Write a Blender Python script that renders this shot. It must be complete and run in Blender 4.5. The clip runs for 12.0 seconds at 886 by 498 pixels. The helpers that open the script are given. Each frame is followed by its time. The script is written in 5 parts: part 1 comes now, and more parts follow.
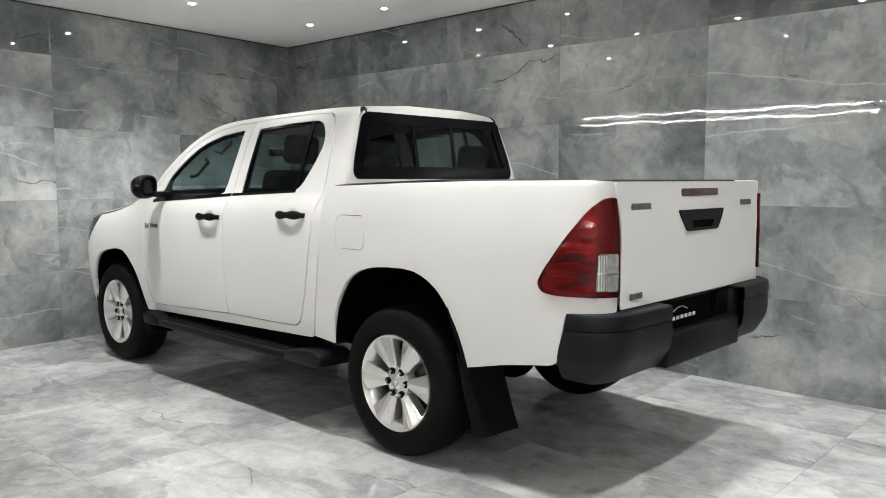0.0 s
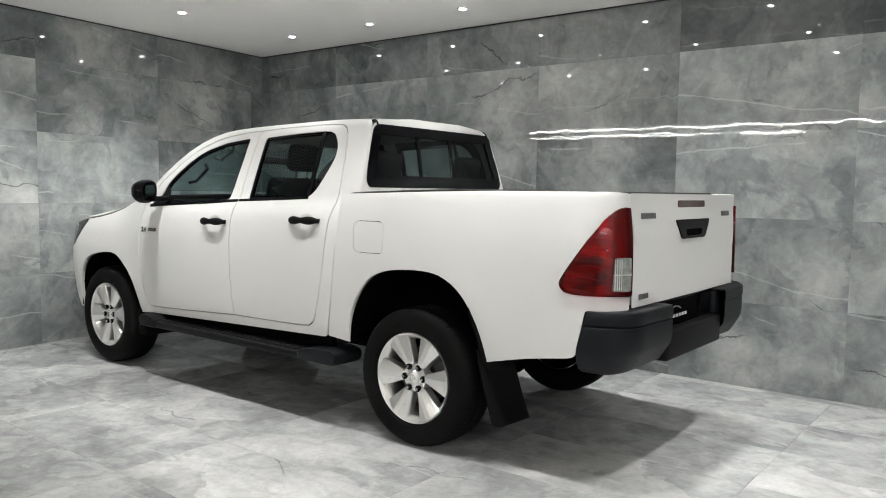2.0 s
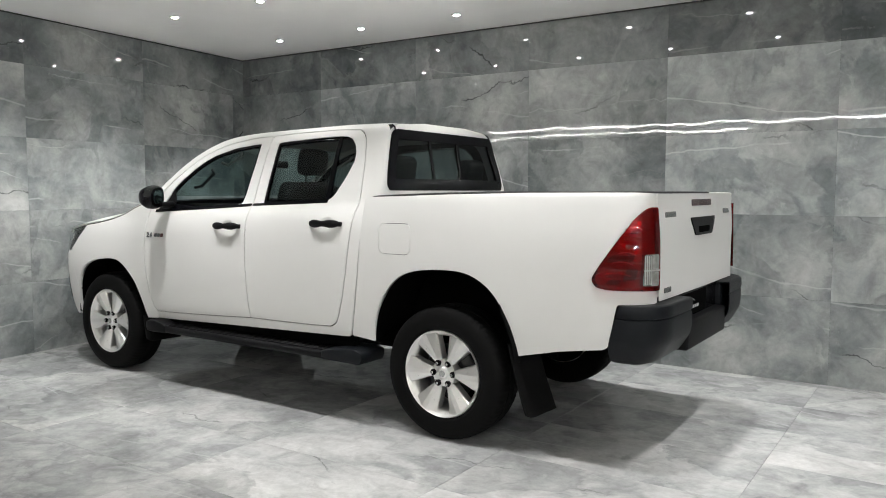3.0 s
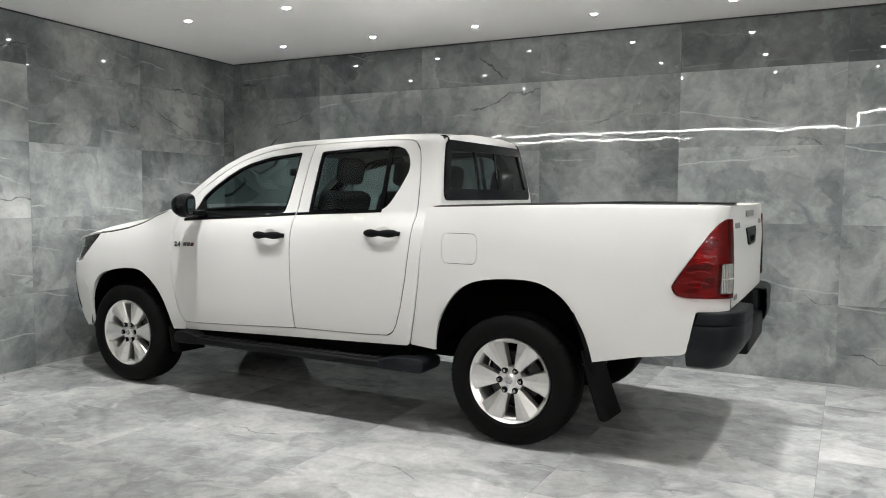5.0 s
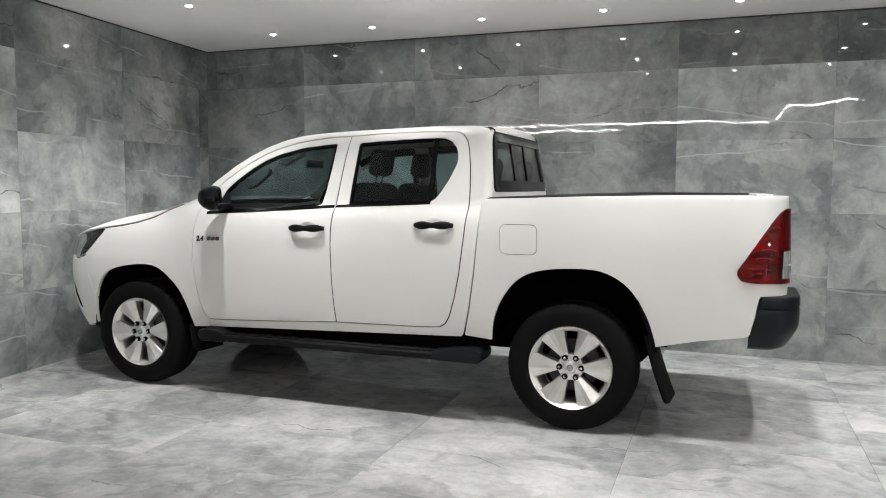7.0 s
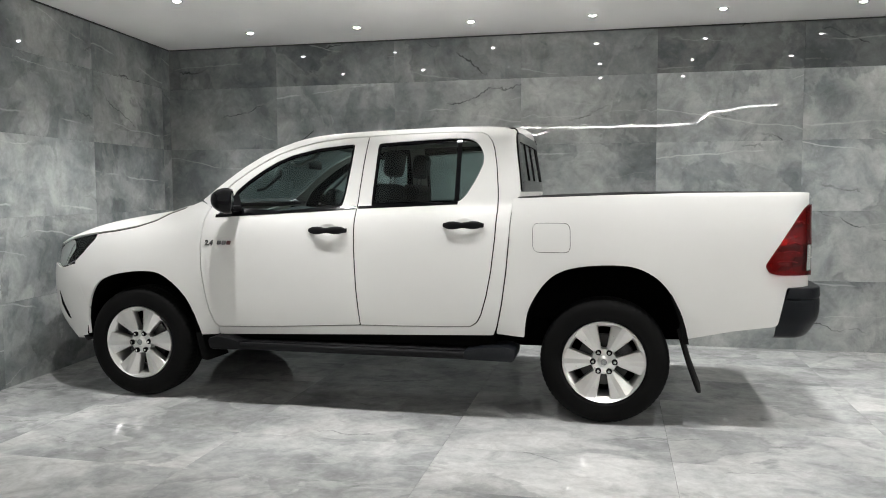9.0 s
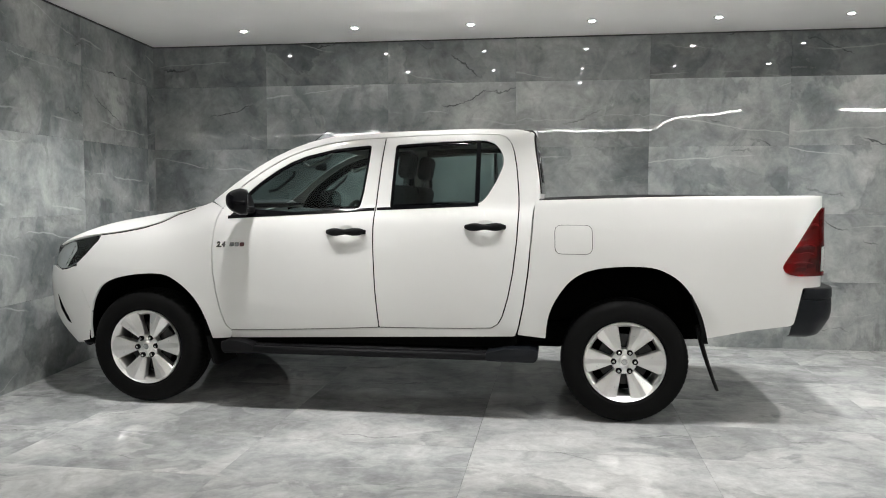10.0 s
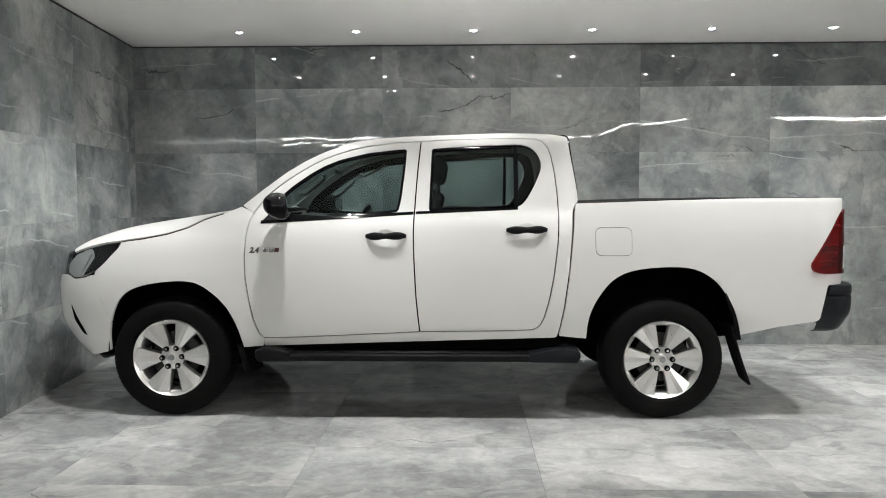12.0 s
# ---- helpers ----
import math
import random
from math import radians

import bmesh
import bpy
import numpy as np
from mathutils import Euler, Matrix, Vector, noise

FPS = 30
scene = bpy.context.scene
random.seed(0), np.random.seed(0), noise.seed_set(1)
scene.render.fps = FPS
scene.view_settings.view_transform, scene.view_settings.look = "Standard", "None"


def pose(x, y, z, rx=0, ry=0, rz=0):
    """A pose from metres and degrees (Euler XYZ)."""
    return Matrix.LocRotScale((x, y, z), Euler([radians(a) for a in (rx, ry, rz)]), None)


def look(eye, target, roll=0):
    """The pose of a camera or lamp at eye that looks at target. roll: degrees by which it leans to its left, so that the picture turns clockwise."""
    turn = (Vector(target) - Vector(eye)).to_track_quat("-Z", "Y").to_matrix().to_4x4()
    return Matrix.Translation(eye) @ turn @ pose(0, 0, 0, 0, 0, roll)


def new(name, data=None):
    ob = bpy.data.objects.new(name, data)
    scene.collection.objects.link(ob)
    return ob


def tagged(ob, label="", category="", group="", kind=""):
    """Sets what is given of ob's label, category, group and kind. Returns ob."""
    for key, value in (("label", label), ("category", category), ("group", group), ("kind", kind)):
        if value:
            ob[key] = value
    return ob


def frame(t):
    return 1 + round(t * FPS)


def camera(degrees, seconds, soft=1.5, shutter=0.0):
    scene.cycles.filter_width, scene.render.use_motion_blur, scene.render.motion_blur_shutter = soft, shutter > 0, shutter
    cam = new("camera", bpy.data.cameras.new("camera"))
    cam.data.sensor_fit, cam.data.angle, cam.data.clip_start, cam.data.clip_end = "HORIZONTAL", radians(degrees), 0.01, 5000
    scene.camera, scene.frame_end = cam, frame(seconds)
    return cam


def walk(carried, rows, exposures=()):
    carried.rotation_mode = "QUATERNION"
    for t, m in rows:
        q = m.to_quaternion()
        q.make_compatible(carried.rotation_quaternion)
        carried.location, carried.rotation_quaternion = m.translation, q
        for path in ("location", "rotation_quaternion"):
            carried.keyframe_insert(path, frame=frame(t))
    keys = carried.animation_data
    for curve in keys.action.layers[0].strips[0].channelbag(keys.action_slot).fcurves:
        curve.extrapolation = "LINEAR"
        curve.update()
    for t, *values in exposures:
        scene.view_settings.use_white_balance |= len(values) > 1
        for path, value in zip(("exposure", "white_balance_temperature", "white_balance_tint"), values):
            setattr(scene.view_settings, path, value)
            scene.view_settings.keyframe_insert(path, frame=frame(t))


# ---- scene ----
cam = camera(59.7, 12.0, soft=1.0)
PATH = [
    (0, (5.833, -3.435, 1.378), (4.473, -1.979, 1.2), 0.0),
    (0.5, (5.766, -3.502, 1.374), (4.421, -2.031, 1.205), 0.2),
    (1, (5.747, -3.611, 1.352), (4.433, -2.112, 1.193), 0.6),
    (1.5, (5.745, -3.773, 1.353), (4.469, -2.241, 1.199), 0.8),
    (2, (5.691, -3.951, 1.371), (4.469, -2.375, 1.22), 0.9),
    (2.5, (5.558, -4.186, 1.376), (4.397, -2.564, 1.226), 0.5),
    (4.3, (5.014, -4.623, 1.421), (4.026, -2.891, 1.268), 0.1),
    (4.5, (4.932, -4.697, 1.419), (3.958, -2.956, 1.269), 0.2),
    (5, (4.752, -4.82, 1.42), (3.825, -3.054, 1.279), 0.4),
    (5.5, (4.531, -4.841, 1.391), (3.656, -3.048, 1.253), 0.5),
    (6, (4.356, -4.93, 1.418), (3.54, -3.109, 1.277), 0.5),
    (6.5, (4.132, -5.095, 1.417), (3.382, -3.247, 1.264), 0.4),
    (8.5, (3.331, -5.423, 1.412), (2.837, -3.491, 1.256), -0.2),
    (9, (3.147, -5.459, 1.388), (2.714, -3.512, 1.239), -0.2),
    (9.5, (2.928, -5.476, 1.389), (2.567, -3.514, 1.243), 0.0),
    (10, (2.68, -5.546, 1.382), (2.39, -3.572, 1.24), 0.1),
    (10.5, (2.446, -5.59, 1.377), (2.226, -3.607, 1.24), 0.1),
    (11, (2.254, -5.556, 1.368), (2.1, -3.567, 1.232), -0.1),
    (11.5, (2.071, -5.598, 1.367), (1.969, -3.604, 1.237), -0.2),
    (12, (1.873, -5.632, 1.366), (1.814, -3.636, 1.24), -0.1),
]
walk(cam, [(t, look(eye, target, roll)) for t, eye, target, roll in PATH], [(0.0, 0.30), (2.5, 0.24), (6.0, 0.19), (9.5, 0.23), (12.0, 0.17)])

# ---- world and light ----
world = bpy.data.worlds.new("world")
scene.world = world
world.use_nodes = True
world.node_tree.nodes["Background"].inputs[0].default_value = (0.5, 0.53, 0.58, 1)
world.node_tree.nodes["Background"].inputs[1].default_value = 0.005
SPOT_POWER, LED_POWER, DISC_GLOW = 76.0, 92.0, 150.0

WALL_Y, CEIL_Z = 1.70, 2.82
CORNER_X, LEFT_SLOPE = -1.285, 0.088          # the side wall runs a little askew
ROOM = (-7.5, 11.0, -13.0)                     # west, east, south ends of the hall
SIDE_END = -2.7                                # where the side wall stops


# ---- node helpers ----
def material(name):
    m = bpy.data.materials.new(name)
    m.use_nodes = True
    nt = m.node_tree
    return m, nt, nt.nodes["Principled BSDF"]


def node(nt, kind, **values):
    n = nt.nodes.new(kind)
    for k, v in values.items():
        if k in n.inputs:
            n.inputs[k].default_value = v
    return n


def ramp(nt, fac, stops):
    n = nt.nodes.new("ShaderNodeValToRGB")
    e = n.color_ramp.elements
    while len(e) < len(stops):
        e.new(0.5)
    for el, (p, c) in zip(e, stops):
        el.position = p
        el.color = (*c, 1) if len(c) == 3 else c
    nt.links.new(fac, n.inputs[0])
    return n.outputs[0]


def mixc(nt, fac, a, b, mode="MIX"):
    n = nt.nodes.new("ShaderNodeMix")
    n.data_type, n.blend_type = "RGBA", mode
    for sock, v in ((n.inputs[0], fac), (n.inputs[6], a), (n.inputs[7], b)):
        if hasattr(v, "links"):
            nt.links.new(v, sock)
        else:
            sock.default_value = v if not isinstance(v, tuple) else (*v, 1)
    return n.outputs[2]


def math_(nt, op, a, b=0.0, c=0.0):
    n = nt.nodes.new("ShaderNodeMath")
    n.operation = op
    for sock, v in zip(n.inputs, (a, b, c)):
        if hasattr(v, "links"):
            nt.links.new(v, sock)
        else:
            sock.default_value = v
    return n.outputs[0]


def noise_tex(nt, vec, scale, detail=4.0, rough=0.55, distort=0.0):
    n = node(nt, "ShaderNodeTexNoise", Scale=scale, Detail=detail, Roughness=rough, Distortion=distort)
    nt.links.new(vec, n.inputs["Vector"])
    return n.outputs["Fac"]


def plain(name, colour, rough=0.5, metal=0.0, coat=0.0, grain=0.0, scale=60.0, vary=0.06, spec=0.5):
    m, nt, p = material(name)
    tc = nt.nodes.new("ShaderNodeTexCoord").outputs["Object"]
    n1 = noise_tex(nt, tc, 3.1, 5)
    n2 = noise_tex(nt, tc, scale, 3)
    dark = tuple(c * (1 - vary * 2) for c in colour)
    lite = tuple(min(1, c * (1 + vary)) for c in colour)
    c = mixc(nt, n1, dark, lite)
    nt.links.new(c, p.inputs["Base Color"])
    r = math_(nt, "MULTIPLY_ADD", n2, 0.12, rough - 0.06)
    nt.links.new(r, p.inputs["Roughness"])
    p.inputs["Metallic"].default_value = metal
    p.inputs["Specular IOR Level"].default_value = spec
    p.inputs["Coat Weight"].default_value = coat
    p.inputs["Coat Roughness"].default_value = 0.022
    if grain:
        b = node(nt, "ShaderNodeBump", Strength=grain, Distance=0.002)
        nt.links.new(n2, b.inputs["Height"])
        nt.links.new(b.outputs[0], p.inputs["Normal"])
    return m


def stone_tile(name, tones, rough, wave, cracks=1.0, light_vein=1.0, stretch=(1, 1, 1), patch=0.5):
    """Polished porcelain: clouded patches with ragged edges, dark cracks, long pale veins; every tile shows another piece of the pattern."""
    m, nt, p = material(name)
    L = nt.links
    tc = nt.nodes.new("ShaderNodeTexCoord").outputs["Object"]
    info = nt.nodes.new("ShaderNodeObjectInfo")
    rnd = info.outputs["Random"]
    shift = nt.nodes.new("ShaderNodeCombineXYZ")
    for i, k in enumerate((37.0, 91.0, 53.0)):
        L.new(math_(nt, "MULTIPLY", rnd, k), shift.inputs[i])
    mp = node(nt, "ShaderNodeMapping")
    mp.inputs["Scale"].default_value = stretch
    L.new(tc, mp.inputs["Vector"])
    add = nt.nodes.new("ShaderNodeVectorMath")
    L.new(mp.outputs[0], add.inputs[0])
    L.new(shift.outputs[0], add.inputs[1])
    vec = add.outputs[0]
    # broad clouds
    a = noise_tex(nt, vec, 0.9, 4, 0.45, 0.3)
    b = noise_tex(nt, vec, 2.4, 8, 0.58, 0.5)
    cloud = math_(nt, "MULTIPLY_ADD", b, 0.5, math_(nt, "MULTIPLY", a, 0.58))
    base = ramp(nt, cloud, [(0.36, tones[0]), (0.46, tones[1]), (0.54, tones[2]), (0.61, tones[3]), (0.72, tones[4])])

    # worn patches: a ragged edge on one side, a soft one on the other
    def worn(scale, lo, mid, hi, at):
        off = node(nt, "ShaderNodeMapping")
        off.inputs["Location"].default_value = at
        L.new(vec, off.inputs["Vector"])
        return ramp(nt, noise_tex(nt, off.outputs[0], scale, 9, 0.55, 0.5), [(lo, (0, 0, 0)), (mid, (1, 1, 1)), (hi, (0, 0, 0))])
    base = mixc(nt, math_(nt, "MULTIPLY", worn(1.1, 0.525, 0.543, 0.68, (3, 7, 1)), patch), base, tones[0])
    base = mixc(nt, math_(nt, "MULTIPLY", worn(1.3, 0.525, 0.548, 0.68, (9, 2, 5)), patch), base, tones[3])
    mottle = ramp(nt, noise_tex(nt, vec, 5.5, 9, 0.66, 0.8), [(0.34, (0.80, 0.80, 0.80)), (0.50, (1.0, 1.0, 1.0)), (0.66, (1.14, 1.14, 1.14))])
    base = mixc(nt, 1.0, base, mottle, "MULTIPLY")
    scuff = ramp(nt, noise_tex(nt, vec, 7.0, 9, 0.68, 1.2), [(0.60, (0, 0, 0)), (0.68, (1, 1, 1))])
    base = mixc(nt, math_(nt, "MULTIPLY", scuff, patch * 0.55), base, tones[4])
    fine = ramp(nt, noise_tex(nt, vec, 26.0, 6, 0.7), [(0.3, (0.90, 0.90, 0.90)), (0.7, (1.08, 1.08, 1.08))])
    base = mixc(nt, 1.0, base, fine, "MULTIPLY")
    sep = nt.nodes.new("ShaderNodeSeparateXYZ")
    L.new(tc, sep.inputs[0])
    px, pz = sep.outputs[0], sep.outputs[2]

    def chance(k):
        return math_(nt, "FRACT", math_(nt, "MULTIPLY", rnd, k))

    def vein(k, width, wander, gate_lo, scale, tilt, rag):
        off = node(nt, "ShaderNodeMapping")
        off.inputs["Location"].default_value = (k * 0.37, k * 0.11, k * 0.73)
        L.new(vec, off.inputs["Vector"])
        v = off.outputs[0]
        slope = math_(nt, "MULTIPLY", px, math_(nt, "MULTIPLY_ADD", chance(k * 7.13), tilt, -tilt * 0.65))
        level = math_(nt, "MULTIPLY_ADD", chance(k * 3.71), 0.5, -0.25)
        bend = math_(nt, "MULTIPLY_ADD", noise_tex(nt, v, scale, 7, rag), wander, -wander / 2)
        d = math_(nt, "ABSOLUTE", math_(nt, "SUBTRACT", math_(nt, "SUBTRACT", pz, level), math_(nt, "ADD", slope, bend)))
        thick = math_(nt, "MULTIPLY_ADD", noise_tex(nt, v, 7.0, 3), width * 2.2, -width * 0.2)
        line = ramp(nt, math_(nt, "DIVIDE", d, thick), [(0.3, (1, 1, 1)), (1.0, (0, 0, 0))])
        gate = ramp(nt, noise_tex(nt, v, 1.6, 2), [(gate_lo, (0, 0, 0)), (gate_lo + 0.08, (1, 1, 1))])
        return math_(nt, "MULTIPLY", line, gate)
    base = mixc(nt, math_(nt, "MULTIPLY", vein(13.0, 0.0090, 0.34, 0.55, 2.4, 0.9, 0.6), 0.75 * cracks), base, tuple(t * 0.28 for t in tones[0]))
    base = mixc(nt, math_(nt, "MULTIPLY", vein(17.0, 0.0095, 0.22, 0.46, 1.5, 0.4, 0.5), 0.40 * light_vein), base, (0.62, 0.64, 0.63))
    base = mixc(nt, math_(nt, "MULTIPLY", vein(41.0, 0.0060, 0.26, 0.56, 1.9, 0.5, 0.55), 0.34 * light_vein), base, (0.60, 0.62, 0.61))
    base = mixc(nt, 1.0, base, info.outputs["Color"], "MULTIPLY")
    L.new(base, p.inputs["Base Color"])
    smear = noise_tex(nt, vec, 3.3, 4)
    L.new(math_(nt, "MULTIPLY_ADD", smear, rough * 0.8, rough * 0.6), p.inputs["Roughness"])
    bump = node(nt, "ShaderNodeBump", Strength=1.0, Distance=wave)
    L.new(noise_tex(nt, vec, 4.0, 1.5), bump.inputs["Height"])
    L.new(bump.outputs[0], p.inputs["Normal"])
    p.inputs["IOR"].default_value = 1.5
    return m


def glow(name, colour, strength):
    m, nt, p = material(name)
    p.inputs["Base Color"].default_value = (*colour, 1)
    p.inputs["Emission Color"].default_value = (*colour, 1)
    p.inputs["Emission Strength"].default_value = strength
    return m


def window_glass(name, tint, sheen=0.05):
    """Thin tinted glass: clear light through it, mirror light by its angle."""
    m, nt, p = material(name)
    nt.nodes.remove(p)
    tr = node(nt, "ShaderNodeBsdfTransparent", Color=(*tint, 1))
    gl = node(nt, "ShaderNodeBsdfGlossy", Roughness=0.01)
    lw = nt.nodes.new("ShaderNodeLayerWeight")
    gloss = math_(nt, "MULTIPLY_ADD", math_(nt, "POWER", lw.outputs["Facing"], 5.0), 0.97 - sheen, sheen)
    mx = nt.nodes.new("ShaderNodeMixShader")
    nt.links.new(gloss, mx.inputs[0])
    nt.links.new(tr.outputs[0], mx.inputs[1])
    nt.links.new(gl.outputs[0], mx.inputs[2])
    nt.links.new(mx.outputs[0], nt.nodes["Material Output"].inputs[0])
    return m


def lens_glass(name, colour, rough=0.05, trans=0.0):
    m, nt, p = material(name)
    tc = nt.nodes.new("ShaderNodeTexCoord").outputs["Object"]
    n1 = ramp(nt, noise_tex(nt, tc, 38.0, 3, 0.6, 0.5), [(0.42, (0, 0, 0)), (0.58, (1, 1, 1))])
    nt.links.new(mixc(nt, n1, tuple(c * 0.7 for c in colour), colour), p.inputs["Base Color"])
    p.inputs["Roughness"].default_value = rough
    p.inputs["Transmission Weight"].default_value = trans
    p.inputs["Coat Weight"].default_value = 0.7
    p.inputs["Coat Roughness"].default_value = 0.01
    return m


# ---- materials ----
WALL_TONES = [(0.105, 0.118, 0.122), (0.165, 0.181, 0.185), (0.245, 0.261, 0.262), (0.33, 0.343, 0.338), (0.46, 0.468, 0.456)]
FLOOR_TONES = [(0.26, 0.268, 0.269), (0.40, 0.409, 0.409), (0.52, 0.528, 0.523), (0.63, 0.632, 0.622), (0.77, 0.765, 0.75)]
M_WALL = stone_tile("wall_porcelain", WALL_TONES, 0.022, 0.0007, light_vein=0.8, patch=0.42)
M_FLOOR = stone_tile("floor_porcelain", FLOOR_TONES, 0.05, 0.0003, 0.6, 1.1, (1, 1, 1.1), patch=0.44)
M_FGROUT = plain("floor_grout", (0.20, 0.203, 0.203), 0.8)
M_GROUT = plain("grout", (0.15, 0.16, 0.163), 0.8)
M_CEIL = plain("ceiling_paint", (0.88, 0.875, 0.865), 0.6, grain=0.1, vary=0.02)
M_HALL = plain("hall_wall_paint", (0.4, 0.4, 0.4), 0.6, grain=0.1)
M_GAP = plain("shadow_gap", (0.02, 0.02, 0.02), 0.7)
M_LAMP = glow("lamp_diffuser", (1.0, 0.99, 0.97), DISC_GLOW)
M_LED = glow("led_strip", (1.0, 0.98, 0.935), LED_POWER)
M_LED_E = glow("bright_led_strip", (1.0, 0.98, 0.94), 540.0)
M_TRIM = plain("lamp_trim", (0.45, 0.45, 0.44), 0.35)
M_PAINT = plain("white_car_paint", (0.79, 0.785, 0.765), 0.4, coat=0.4, vary=0.012, spec=0.15)
M_BLACK = plain("black_plastic", (0.006, 0.006, 0.007), 0.48, grain=0.25, scale=260, spec=0.15)
M_GLOSSBLACK = plain("gloss_black", (0.003, 0.003, 0.004), 0.09, spec=0.22)
M_BUMPER = plain("textured_grey_plastic", (0.008, 0.0095, 0.012), 0.42, grain=0.35, scale=320, vary=0.15, spec=0.2)
M_RUBBER = plain("tyre_rubber", (0.006, 0.006, 0.006), 0.68, grain=0.2, scale=120, spec=0.07)
M_ALLOY = plain("silver_alloy", (0.82, 0.81, 0.79), 0.30, metal=0.85, coat=0.3, vary=0.03)
M_STEEL = plain("dark_steel", (0.05, 0.05, 0.05), 0.45, metal=0.7)
M_SILVER = plain("lamp_silver", (0.62, 0.63, 0.64), 0.2, metal=0.4, coat=0.6, vary=0.2, scale=40)
M_CHROME = plain("chrome", (0.75, 0.75, 0.75), 0.08, metal=1.0, vary=0.02)
M_EMBLEM = plain("darkened_chrome", (0.38, 0.38, 0.38), 0.12, metal=1.0, vary=0.05)
M_RIM = plain("pale_lamp_rim", (0.95, 0.90, 0.88), 0.15, metal=0.3, vary=0.05)
M_SOCKET = plain("dark_red_bowl", (0.15, 0.015, 0.015), 0.3)
M_UNDER = plain("underbody", (0.0025, 0.0025, 0.0025), 0.9, spec=0.03)
M_RED = window_glass("red_lens", (0.50, 0.002, 0.016), 0.05)
M_REFLEX = plain("red_reflector", (0.80, 0.24, 0.22), 0.25, metal=0.5, vary=0.1)
M_REDD = lens_glass("dark_red_lens", (0.06, 0.002, 0.003), 0.08)
M_CLEAR = lens_glass("clear_lens", (0.34, 0.34, 0.32), 0.12)
M_GLASS = window_glass("tinted_glass", (0.56, 0.67, 0.66))
M_GLASSR = window_glass("rear_glass", (0.30, 0.35, 0.35))
M_LAMPGLASS = window_glass("lamp_cover_glass", (0.86, 0.88, 0.88))
M_FABRIC = plain("dark_seat_fabric", (0.012, 0.012, 0.013), 0.85, grain=0.08, scale=90)
M_INTER = plain("cabin_plastic", (0.03, 0.031, 0.032), 0.6, grain=0.2, scale=200)
M_LINER = plain("grey_headliner", (0.20, 0.20, 0.19), 0.9)
M_MIRROR = plain("mirror_face", (0.45, 0.47, 0.48), 0.02, metal=1.0, vary=0.0)
M_WHITE = plain("white_print", (0.75, 0.75, 0.74), 0.5)
M_REDP = plain("red_print", (0.07, 0.006, 0.006), 0.4)


# ---- mesh helpers ----
def mesh_of(name, bm, mat, smooth=True, angle=40, normals=None):
    me = bpy.data.meshes.new(name)
    if normals is None and smooth:
        for f in bm.faces:
            f.smooth = True
        for e in bm.edges:
            if len(e.link_faces) == 2 and e.calc_face_angle(0) > radians(angle):
                e.smooth = False
    bm.to_mesh(me)
    bm.free()
    if normals is not None:
        for poly in me.polygons:
            poly.use_smooth = True
        me.normals_split_custom_set_from_vertices(normals)
    me.materials.append(mat)
    return me


def part(name, bm, mat, parent=None, label="", smooth=True, angle=40, at=None):
    ob = new(name, mesh_of(name, bm, mat, smooth, angle))
    if parent is not None:
        ob.parent = parent
    if at is not None:
        ob.matrix_basis = at
    return tagged(ob, label)


def box(lo, hi, bevel=0.0, segs=2, m=None, bm=None):
    own = bm is None
    bm = bm or bmesh.new()
    g = bmesh.ops.create_cube(bm, size=1)["verts"]
    for v in g:
        v.co = Vector([(a + b) / 2 + c * (b - a) for a, b, c in zip(lo, hi, v.co)])
    if bevel:
        es = list({e for v in g for e in v.link_edges})
        r = bmesh.ops.bevel(bm, geom=es, offset=bevel, segments=segs, profile=0.5, affect="EDGES")
        g = list({v for f in r["faces"] for v in f.verts} | {v for v in g if v.is_valid})
    if m is not None:
        bmesh.ops.transform(bm, matrix=m, verts=[v for v in g if v.is_valid])
    return bm


def rounded(pts, r, n=4):
    """A closed outline with its corners rounded off."""
    out = []
    k = len(pts)
    for i in range(k):
        a, b, c = (Vector(pts[j % k]) for j in (i - 1, i, i + 1))
        u, w = a - b, c - b
        d = min(r, u.length * 0.45, w.length * 0.45)
        p, q = b + u.normalized() * d, b + w.normalized() * d
        for j in range(n + 1):
            t = j / n
            out.append(tuple((1 - t) ** 2 * p + 2 * t * (1 - t) * b + t * t * q))
    return out


def prism(outline, axis, lo, hi, bevel=0.0):
    """An outline in the other two axes, drawn out along one axis from lo to hi."""
    bm = bmesh.new()

    def co(p, d):
        c = list(p)
        c.insert(axis, d)
        return c
    f = bm.faces.new([bm.verts.new(co(p, lo)) for p in outline])
    r = bmesh.ops.extrude_face_region(bm, geom=[f])
    vec = [0, 0, 0]
    vec[axis] = hi - lo
    bmesh.ops.translate(bm, vec=vec, verts=[v for v in r["geom"] if isinstance(v, bmesh.types.BMVert)])
    bmesh.ops.recalc_face_normals(bm, faces=bm.faces)
    if bevel:
        es = [e for e in bm.edges if abs(e.verts[0].co[axis] - e.verts[1].co[axis]) < 1e-6]
        bmesh.ops.bevel(bm, geom=es, offset=bevel, segments=2, profile=0.5, affect="EDGES")
    return bm


